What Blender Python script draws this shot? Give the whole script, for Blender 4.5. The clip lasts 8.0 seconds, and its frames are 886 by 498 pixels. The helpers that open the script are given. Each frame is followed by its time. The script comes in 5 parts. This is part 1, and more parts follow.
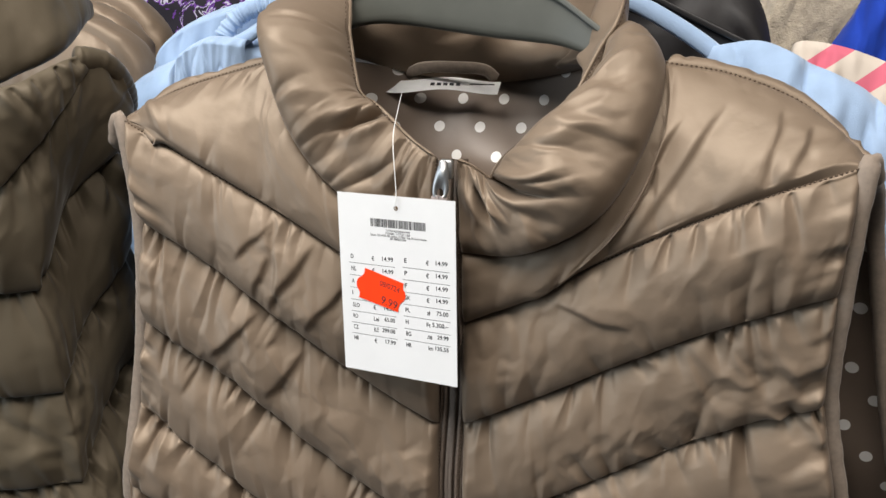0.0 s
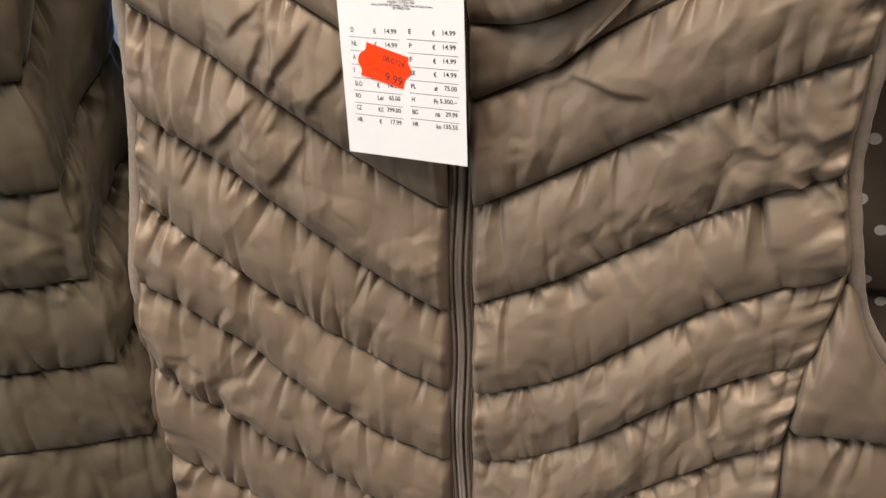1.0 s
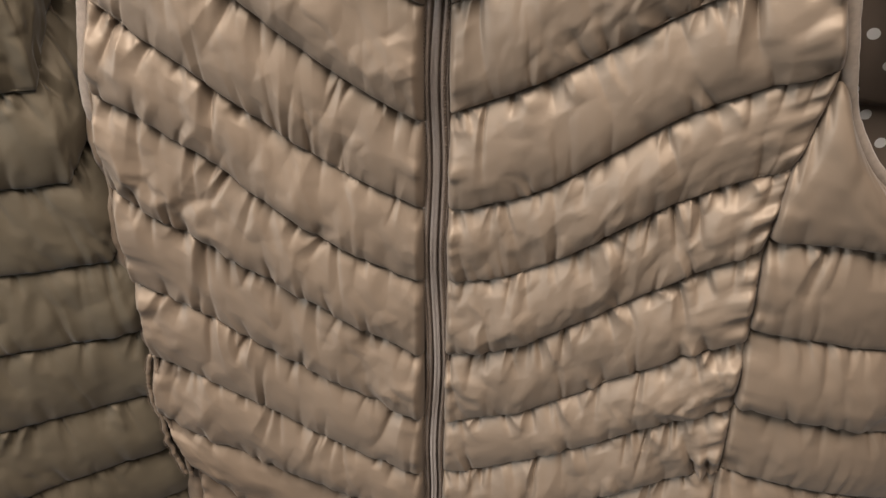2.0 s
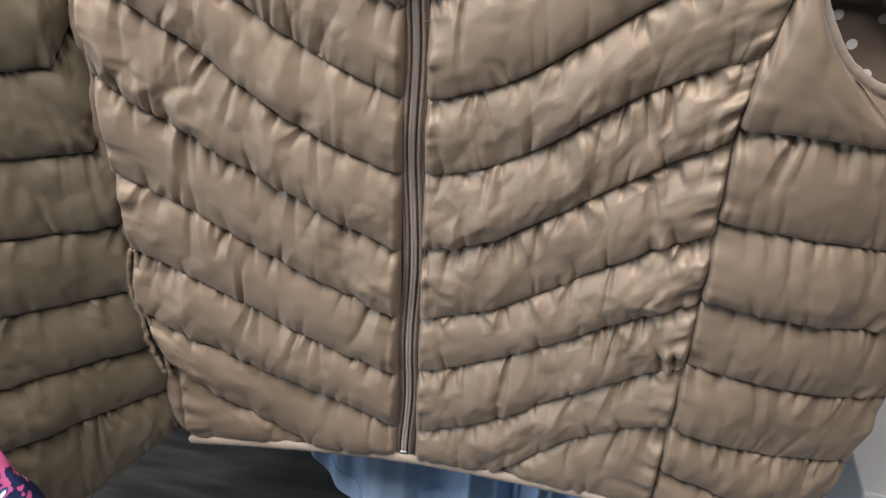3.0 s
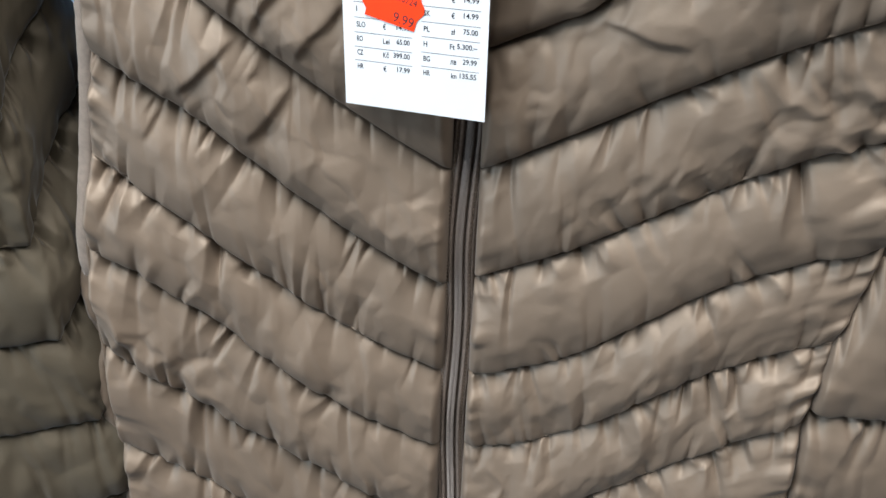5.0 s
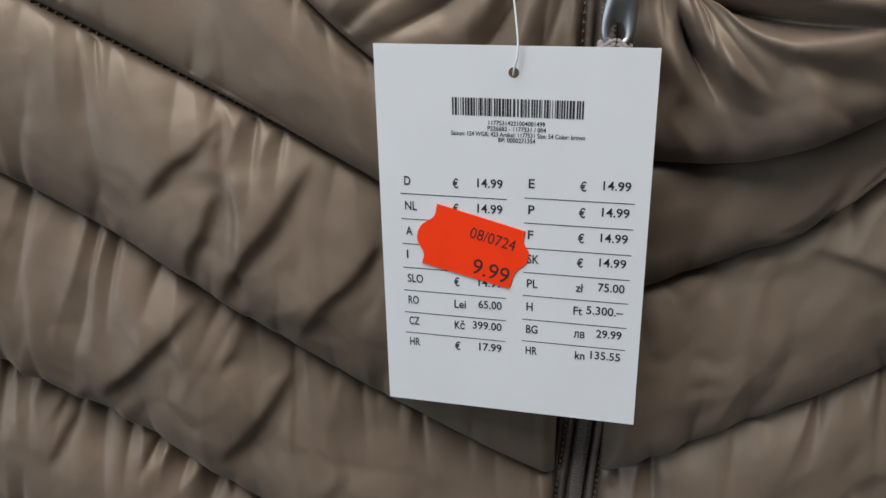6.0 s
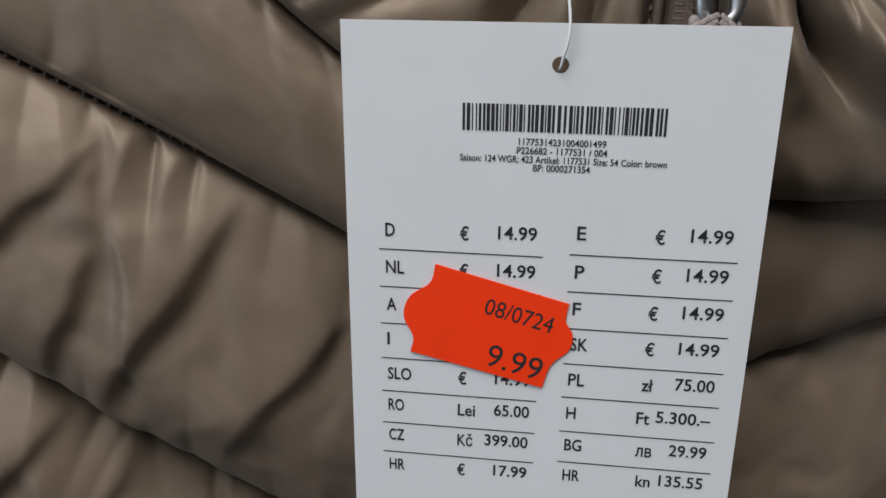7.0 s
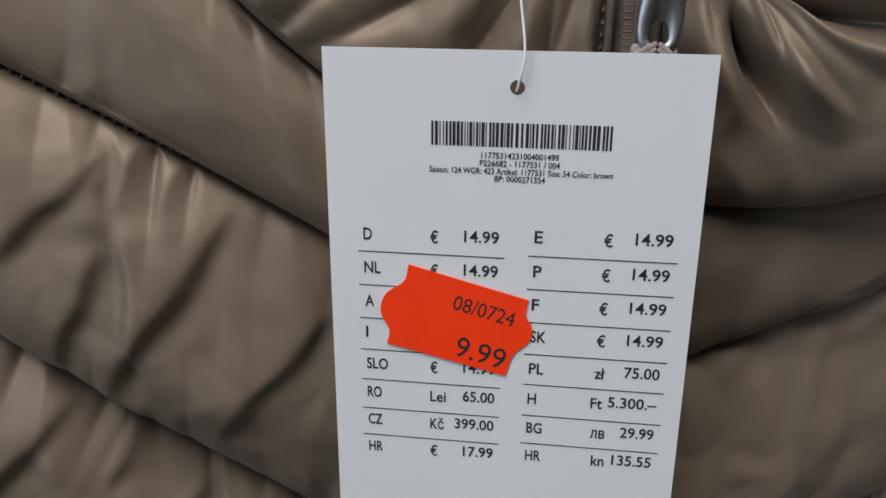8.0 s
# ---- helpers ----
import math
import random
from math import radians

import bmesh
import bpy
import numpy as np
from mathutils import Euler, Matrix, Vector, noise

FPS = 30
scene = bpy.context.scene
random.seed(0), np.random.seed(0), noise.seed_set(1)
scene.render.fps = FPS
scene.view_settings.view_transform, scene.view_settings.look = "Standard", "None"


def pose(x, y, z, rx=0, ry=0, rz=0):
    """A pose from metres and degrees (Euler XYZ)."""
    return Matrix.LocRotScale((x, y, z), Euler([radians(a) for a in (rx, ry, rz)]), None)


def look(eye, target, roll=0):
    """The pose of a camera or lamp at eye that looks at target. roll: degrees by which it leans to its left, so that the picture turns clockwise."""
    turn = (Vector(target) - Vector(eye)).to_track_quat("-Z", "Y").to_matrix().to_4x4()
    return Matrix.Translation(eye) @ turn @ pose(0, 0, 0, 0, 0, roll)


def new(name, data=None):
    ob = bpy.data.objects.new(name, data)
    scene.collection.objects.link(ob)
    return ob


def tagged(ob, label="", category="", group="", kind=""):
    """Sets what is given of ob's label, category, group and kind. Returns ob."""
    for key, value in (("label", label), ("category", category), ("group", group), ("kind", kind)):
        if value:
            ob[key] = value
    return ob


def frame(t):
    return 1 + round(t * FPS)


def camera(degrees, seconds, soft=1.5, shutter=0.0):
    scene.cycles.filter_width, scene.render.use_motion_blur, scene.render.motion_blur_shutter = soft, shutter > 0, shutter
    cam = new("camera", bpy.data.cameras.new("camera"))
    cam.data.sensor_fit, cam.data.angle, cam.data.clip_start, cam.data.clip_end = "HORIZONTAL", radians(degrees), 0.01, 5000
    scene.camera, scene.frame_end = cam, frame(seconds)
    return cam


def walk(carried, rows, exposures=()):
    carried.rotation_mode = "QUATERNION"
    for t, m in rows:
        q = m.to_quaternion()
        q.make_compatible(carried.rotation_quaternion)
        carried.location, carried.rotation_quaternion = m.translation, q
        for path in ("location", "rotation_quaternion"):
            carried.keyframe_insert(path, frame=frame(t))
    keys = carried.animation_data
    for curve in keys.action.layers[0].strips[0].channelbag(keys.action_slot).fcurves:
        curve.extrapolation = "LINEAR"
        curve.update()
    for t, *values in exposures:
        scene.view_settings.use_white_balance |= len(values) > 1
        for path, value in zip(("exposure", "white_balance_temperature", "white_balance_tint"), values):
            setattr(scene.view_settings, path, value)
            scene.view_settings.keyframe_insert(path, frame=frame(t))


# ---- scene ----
cam = camera(55.0, 8.0)
PATH = [
    (0, (0.027, -0.08, 1.301), (-0.478, 1.808, 0.875), 0.6),
    (0.5, (0.018, -0.074, 1.286), (-0.47, 1.774, 0.699), 0.1),
    (1, (0.015, -0.071, 1.267), (-0.442, 1.7, 0.458), -0.6),
    (1.5, (0.005, -0.071, 1.236), (-0.385, 1.636, 0.27), -0.1),
    (2, (0.004, -0.076, 1.21), (-0.329, 1.602, 0.174), 0.9),
    (3.3, (0.021, -0.117, 1.165), (-0.269, 1.538, 0.062), 3.3),
    (3.5, (0.02, -0.116, 1.165), (-0.268, 1.538, 0.072), 3.6),
    (4, (0.01, -0.115, 1.171), (-0.262, 1.565, 0.12), 4.1),
    (4.5, (-0.004, -0.104, 1.187), (-0.274, 1.64, 0.247), 4.0),
    (5, (-0.046, -0.034, 1.242), (-0.303, 1.749, 0.373), 2.5),
    (5.2, (-0.059, -0.005, 1.246), (-0.323, 1.824, 0.479), 2.3),
    (6.3, (-0.151, 0.198, 1.246), (-0.192, 2.104, 0.642), -0.3),
    (6.5, (-0.156, 0.215, 1.233), (-0.143, 2.131, 0.66), 0.4),
    (7, (-0.154, 0.235, 1.229), (-0.069, 2.152, 0.663), 0.8),
    (7.5, (-0.153, 0.23, 1.229), (-0.065, 2.148, 0.668), 0.8),
    (8, (-0.149, 0.217, 1.235), (-0.062, 2.132, 0.667), 0.8),
]
LOOKS = [(0.0, -0.72, 7000, 13), (0.5, -0.86, 7350, 15), (1.0, -0.66, 7700, 17), (1.5, -0.44, 7700, 18), (2.1, -0.28, 7250, 17), (3.5, -0.17, 6500, 13), (4.5, -0.18, 6350, 12), (5.2, -0.60, 6150, 9), (6.4, -1.70, 6550, 13), (8.0, -1.68, 6450, 13)]
walk(cam, [(t, look(eye, target, roll)) for t, eye, target, roll in PATH], LOOKS)

# ---- world and lights ----
world = bpy.data.worlds.new("world")
scene.world = world
world.use_nodes = True
wn = world.node_tree.nodes
sky = wn.new("ShaderNodeTexSky")
sky.sky_type, sky.sun_disc = "NISHITA", False
sky.sun_elevation, sky.sun_rotation = radians(40), radians(120)
world.node_tree.links.new(sky.outputs[0], wn["Background"].inputs[0])
wn["Background"].inputs[1].default_value = 0.08


def area_lamp(name, at, target, sx, sy, watts, colour):
    data = bpy.data.lights.new(name, "AREA")
    data.shape, data.size, data.size_y, data.energy, data.color = "RECTANGLE", sx, sy, watts, colour
    ob = new(name, data)
    ob.matrix_world = look(at, target)
    return ob


# cool daylight through an added, unseen west opening, and two unseen ceiling lamps
area_lamp("added_daylight", (-3.56, -2.10, 1.50), (0.0, 0.4, 1.25), 2.5, 2.0, 150, (0.72, 0.87, 1.0))
# overhead lamps placed by the brightness they give, no fitting in view
area_lamp("overhead_fill_1", (-0.70, -0.55, 2.70), (-0.70, -0.55, 0), 1.2, 1.2, 127, (0.99, 0.99, 0.97))
area_lamp("overhead_fill_2", (0.95, -0.50, 2.70), (0.95, -0.50, 0), 1.0, 1.0, 50, (1.0, 0.97, 0.92))


# ---- materials ----
def material(name, colour, rough=0.6, metal=0.0, sheen=0.0, spec=0.5, var=0.15, scale=40.0, bump=0.1, bump_scale=400.0, depth=0.0004, weave=0.0, pitch=0.0006):
    m = bpy.data.materials.new(name)
    m.use_nodes = True
    nt = m.node_tree
    n, l = nt.nodes, nt.links
    b = n["Principled BSDF"]
    b.inputs["Roughness"].default_value = rough
    b.inputs["Metallic"].default_value = metal
    b.inputs["Specular IOR Level"].default_value = spec
    b.inputs["Sheen Weight"].default_value = sheen
    b.inputs["Sheen Roughness"].default_value = 0.4
    tc = n.new("ShaderNodeTexCoord")
    big = n.new("ShaderNodeTexNoise")
    big.inputs["Scale"].default_value, big.inputs["Detail"].default_value = scale, 6
    l.new(tc.outputs["Object"], big.inputs["Vector"])
    ramp = n.new("ShaderNodeMapRange")
    ramp.inputs["From Min"].default_value, ramp.inputs["From Max"].default_value = 0.3, 0.7
    ramp.inputs["To Min"].default_value, ramp.inputs["To Max"].default_value = 1 - var, 1 + var
    l.new(big.outputs[0], ramp.inputs["Value"])
    mul = n.new("ShaderNodeVectorMath")
    mul.operation = "SCALE"
    mul.inputs[0].default_value = colour
    l.new(ramp.outputs[0], mul.inputs["Scale"])
    l.new(mul.outputs[0], b.inputs["Base Color"])
    fine = n.new("ShaderNodeTexNoise")
    fine.inputs["Scale"].default_value, fine.inputs["Detail"].default_value = bump_scale, 4
    l.new(tc.outputs["Object"], fine.inputs["Vector"])
    bp = n.new("ShaderNodeBump")
    bp.inputs["Strength"].default_value, bp.inputs["Distance"].default_value = bump, depth
    l.new(fine.outputs[0], bp.inputs["Height"])
    last = bp
    if weave:
        wv = n.new("ShaderNodeTexWave")
        wv.bands_direction = "Z"
        wv.inputs["Scale"].default_value = 0.314 / pitch / 1.0
        wv.inputs["Distortion"].default_value, wv.inputs["Detail Scale"].default_value = 1.5, 2.0
        l.new(tc.outputs["Object"], wv.inputs["Vector"])
        b2 = n.new("ShaderNodeBump")
        b2.inputs["Strength"].default_value, b2.inputs["Distance"].default_value = weave, 0.0001
        l.new(wv.outputs["Fac"], b2.inputs["Height"])
        l.new(bp.outputs[0], b2.inputs["Normal"])
        last = b2
    l.new(last.outputs[0], b.inputs["Normal"])
    return m


TAUPE = (0.146, 0.108, 0.078)
nylon = material("taupe_satin_nylon", TAUPE, 0.49, sheen=0.10, spec=0.68, var=0.06, scale=14, bump=0.25, bump_scale=260, depth=0.0005, weave=0.07)
# second vest's nylon, its shade put into a darker base colour
nylon_shaded = material("shaded_taupe_nylon", (0.075, 0.061, 0.042), 0.55, sheen=0.20, spec=0.3, var=0.08, scale=14, bump=0.25, bump_scale=260, depth=0.0005, weave=0.07)
# dyed satin tints what it mirrors
for cloth in (nylon, nylon_shaded):
    cloth.node_tree.nodes["Principled BSDF"].inputs["Specular Tint"].default_value = (1.0, 0.85, 0.69, 1)
tape = material("taupe_binding_tape", (0.235, 0.190, 0.155), 0.75, sheen=0.2, spec=0.2, var=0.1, scale=300, bump=0.4, bump_scale=1500)
thread = material("dark_brown_thread", (0.095, 0.068, 0.049), 0.8, spec=0.2, var=0.2, scale=400)
zip_tape = material("grey_brown_zip_tape", (0.140, 0.110, 0.090), 0.75, spec=0.15, var=0.15, scale=500, bump=0.5, bump_scale=2500)
zip_teeth = material("brown_zip_coil", (0.135, 0.112, 0.097), 0.45, spec=0.5, var=0.1, scale=600)
steel = material("nickel_zip_metal", (0.40, 0.41, 0.42), 0.46, metal=1.0, var=0.08, scale=300, bump=0.1)
webbing = material("grey_braided_pull", (0.30, 0.26, 0.25), 0.8, spec=0.2, var=0.3, scale=900, bump=0.8, bump_scale=1800)
card = material("white_card", (0.71, 0.72, 0.73), 0.55, spec=0.35, var=0.015, scale=60, bump=0.05, bump_scale=3000, depth=0.0001)
ink = material("black_ink", (0.025, 0.025, 0.028), 0.6, spec=0.3, var=0.1, scale=2000)
sticker_red = material("fluorescent_orange_paper", (1.0, 0.045, 0.001), 0.7, spec=0.3, var=0.04, scale=200, bump=0.15, bump_scale=300)
string_mat = material("clear_nylon_thread", (0.75, 0.76, 0.76), 0.35, var=0.02)
label_mat = material("white_satin_label", (0.80, 0.80, 0.79), 0.5, var=0.03, scale=200, bump=0.3, bump_scale=1500)
hanger_grey = material("grey_green_hanger_plastic", (0.080, 0.083, 0.072), 0.42, spec=0.5, var=0.06, scale=60, bump=0.08, bump_scale=900)
hanger_black = material("black_hanger_plastic", (0.012, 0.012, 0.013), 0.35, spec=0.5, var=0.1, scale=60, bump=0.05)
fleece_blue = material("light_blue_sweat_fabric", (0.29, 0.405, 0.58), 0.9, sheen=0.4, spec=0.1, var=0.08, scale=60, bump=0.5, bump_scale=1200, depth=0.0006)
blue_thread = material("dull_blue_thread", (0.10, 0.16, 0.28), 0.8, spec=0.2, var=0.1)
# dark wood, its base lowered further for the shade under the rack
floor_mat = material("dark_grey_wood_floor", (0.020, 0.020, 0.021), 0.50, var=0.25, scale=9, bump=0.15, bump_scale=90)
# wall tone lowered to limit bounced light and deepen the shade
wall_mat = material("low_bounce_wall", (0.13, 0.128, 0.125), 0.8, var=0.04, scale=3, bump=0.1, bump_scale=200)
ceiling_mat = material("white_ceiling_paint", (0.75, 0.75, 0.73), 0.85, var=0.03, scale=3, bump=0.1, bump_scale=200)
lining = material("taupe_lining", (0.165, 0.125, 0.098), 0.42, spec=0.45, var=0.06, scale=20, bump=0.2, bump_scale=300)

# near-black colour stands for the shade inside the pocket slit
pocket_dark = material("pocket_gap_shade", (0.030, 0.022, 0.016), 0.8, spec=0.2, var=0.1)


def dotted(m, spacing, row, radius, colour):
    """Lays printed dots, in staggered rows, over a material's colour."""
    nt = m.node_tree
    n, l = nt.nodes, nt.links
    b = n["Principled BSDF"]
    old = b.inputs["Base Color"].links[0].from_socket
    tc = n.new("ShaderNodeTexCoord")
    total = None
    for ox, oz in ((0.0, 0.0), (0.5, 0.5)):
        mp = n.new("ShaderNodeVectorMath")
        mp.operation = "MULTIPLY_ADD"
        mp.inputs[1].default_value, mp.inputs[2].default_value = (1 / spacing, 0, 1 / (2 * row)), (ox + 0.15, 0, oz + 0.1)
        l.new(tc.outputs["Object"], mp.inputs[0])
        fr = n.new("ShaderNodeVectorMath")
        fr.operation = "FRACTION"
        l.new(mp.outputs[0], fr.inputs[0])
        back = n.new("ShaderNodeVectorMath")
        back.operation = "MULTIPLY_ADD"
        back.inputs[1].default_value, back.inputs[2].default_value = (spacing, 0, 2 * row), (-spacing / 2, 0, -row)
        l.new(fr.outputs[0], back.inputs[0])
        ln = n.new("ShaderNodeVectorMath")
        ln.operation = "LENGTH"
        l.new(back.outputs[0], ln.inputs[0])
        lt = n.new("ShaderNodeMath")
        lt.operation = "LESS_THAN"
        lt.inputs[1].default_value = radius
        l.new(ln.outputs["Value"], lt.inputs[0])
        if total is None:
            total = lt
        else:
            mx = n.new("ShaderNodeMath")
            mx.operation = "MAXIMUM"
            l.new(total.outputs[0], mx.inputs[0])
            l.new(lt.outputs[0], mx.inputs[1])
            total = mx
    mix = n.new("ShaderNodeMix")
    mix.data_type = "RGBA"
    l.new(total.outputs[0], mix.inputs["Factor"])
    l.new(old, mix.inputs["A"])
    mix.inputs["B"].default_value = (*colour, 1)
    l.new(mix.outputs["Result"], b.inputs["Base Color"])


dots = material("polka_dot_lining", (0.165, 0.125, 0.098), 0.42, spec=0.45, var=0.06, scale=20, bump=0.2, bump_scale=300)
dotted(dots, 0.030, 0.020, 0.0038, (0.74, 0.73, 0.71))


def grained(m, light, along, across):
    """Draws pale wood grain, long in one direction, over a material's colour."""
    n, l = m.node_tree.nodes, m.node_tree.links
    b = n["Principled BSDF"]
    old = b.inputs["Base Color"].links[0].from_socket
    tc, mp, nz, rg, mix = n.new("ShaderNodeTexCoord"), n.new("ShaderNodeMapping"), n.new("ShaderNodeTexNoise"), n.new("ShaderNodeMapRange"), n.new("ShaderNodeMix")
    mp.inputs["Scale"].default_value = (along, across, 1)
    mp.inputs["Rotation"].default_value = (0, 0, radians(14))
    nz.inputs["Scale"].default_value, nz.inputs["Detail"].default_value, nz.inputs["Distortion"].default_value = 1.0, 9, 0.6
    rg.inputs["From Min"].default_value, rg.inputs["From Max"].default_value = 0.42, 0.72
    mix.data_type = "RGBA"
    mix.inputs["B"].default_value = (*light, 1)
    l.new(tc.outputs["Object"], mp.inputs["Vector"])
    l.new(mp.outputs[0], nz.inputs["Vector"])
    l.new(nz.outputs[0], rg.inputs["Value"])
    l.new(rg.outputs[0], mix.inputs["Factor"])
    l.new(old, mix.inputs["A"])
    l.new(mix.outputs["Result"], b.inputs["Base Color"])


grained(floor_mat, (0.060, 0.057, 0.053), 4.0, 30.0)


# ---- building helpers ----
def thing(name, at, label, category, group="", kind=""):
    ob = new(name)
    ob.location = at
    return tagged(ob, label, category, group, kind)


def link_part(name, mesh, mat, parent, label=""):
    """Links a mesh given in world metres as a part of a thing or of a part."""
    if mat is not None:
        mesh.materials.append(mat)
    ob = new(name, mesh)
    if parent is not None:
        ob.parent = parent
        ob.matrix_parent_inverse = Matrix.Translation(-parent.location)
    return tagged(ob, label)


def part(name, bm, mat, parent, label="", smooth=True):
    mesh = bpy.data.meshes.new(name)
    bm.normal_update()
    bm.to_mesh(mesh)
    bm.free()
    if smooth:
        mesh.polygons.foreach_set("use_smooth", [True] * len(mesh.polygons))
    return link_part(name, mesh, mat, parent, label)


def grid_mesh(name, pts, wrap=False):
    """A smooth mesh over an array of rows x columns x 3; wrap closes the columns."""
    r, c = pts.shape[:2]
    idx = np.arange(r * c).reshape(r, c)
    nxt = np.roll(idx, -1, axis=1) if wrap else idx[:, 1:]
    cur = idx if wrap else idx[:, :-1]
    quads = np.stack([cur[:-1], nxt[:-1], nxt[1:], cur[1:]], -1).reshape(-1, 4)
    mesh = bpy.data.meshes.new(name)
    mesh.vertices.add(r * c)
    mesh.vertices.foreach_set("co", pts.reshape(-1).astype(np.float32))
    mesh.loops.add(quads.size)
    mesh.loops.foreach_set("vertex_index", quads.reshape(-1).astype(np.int32))
    mesh.polygons.add(len(quads))
    mesh.polygons.foreach_set("loop_start", np.arange(0, quads.size, 4, dtype=np.int32))
    mesh.polygons.foreach_set("loop_total", np.full(len(quads), 4, dtype=np.int32))
    mesh.polygons.foreach_set("use_smooth", np.ones(len(quads), dtype=bool))
    mesh.update(calc_edges=True)
    mesh.validate()
    return mesh


def rand2(ix, iy, seed):
    h = np.sin(ix * 127.1 + iy * 311.7 + seed * 74.7) * 43758.5453
    return h - np.floor(h)


def vnoise(x, y, seed=0):
    """Smooth noise, -1 to 1."""
    ix, iy = np.floor(x), np.floor(y)
    fx, fy = x - ix, y - iy
    fx, fy = fx * fx * fx * (fx * (fx * 6 - 15) + 10), fy * fy * fy * (fy * (fy * 6 - 15) + 10)
    a, b = rand2(ix, iy, seed), rand2(ix + 1, iy, seed)
    c, d = rand2(ix, iy + 1, seed), rand2(ix + 1, iy + 1, seed)
    return 2 * ((a * (1 - fx) + b * fx) * (1 - fy) + (c * (1 - fx) + d * fx) * fy) - 1


def facet(x, y, seed=0):
    """Crumpled noise, -1 to 1: flat facets that meet in creases."""
    x, y = x + 0.55 * vnoise(x * 0.9, y * 0.9, seed + 1), y + 0.55 * vnoise(x * 0.9, y * 0.9, seed + 2)
    ix, iy = np.floor(x), np.floor(y)
    fx, fy = x - ix, y - iy
    a, b = rand2(ix, iy, seed), rand2(ix + 1, iy, seed)
    c, d = rand2(ix, iy + 1, seed), rand2(ix + 1, iy + 1, seed)
    return 2 * np.where(fx > fy, a + (b - a) * fx + (d - b) * fy, a + (c - a) * fy + (d - c) * fx) - 1


def ridge(x, y, seed, power):
    return (1 - np.abs(vnoise(x, y, seed))) ** power


def spline(points, n):
    """n points at even steps along a smooth curve through the given ones."""
    p = np.array(points, float)
    q = np.vstack([2 * p[0] - p[1], p, 2 * p[-1] - p[-2]])
    out = []
    for i in range(1, len(q) - 2):
        for t in np.linspace(0, 1, 24, endpoint=False):
            a, b, c, d = q[i - 1], q[i], q[i + 1], q[i + 2]
            out.append(0.5 * (2 * b + (c - a) * t + (2 * a - 5 * b + 4 * c - d) * t * t + (3 * b - a - 3 * c + d) * t ** 3))
    out.append(p[-1])
    out = np.array(out)
    s = np.concatenate([[0], np.cumsum(np.linalg.norm(np.diff(out, axis=0), axis=1))])
    w = np.linspace(0, s[-1], n)
    return np.stack([np.interp(w, s, out[:, k]) for k in range(out.shape[1])], 1)


def resample(curve, n):
    w = np.linspace(0, len(curve) - 1, n)
    return np.stack([np.interp(w, np.arange(len(curve)), curve[:, k]) for k in range(3)], 1)


def smooth_step(a, b, x):
    t = np.clip((x - a) / (b - a), 0, 1)
    return t * t * (3 - 2 * t)


def normals_of(p):
    du, dv = np.gradient(p, axis=1), np.gradient(p, axis=0)
    n = np.cross(du, dv)
    return n / (np.linalg.norm(n, axis=2, keepdims=True) + 1e-12)


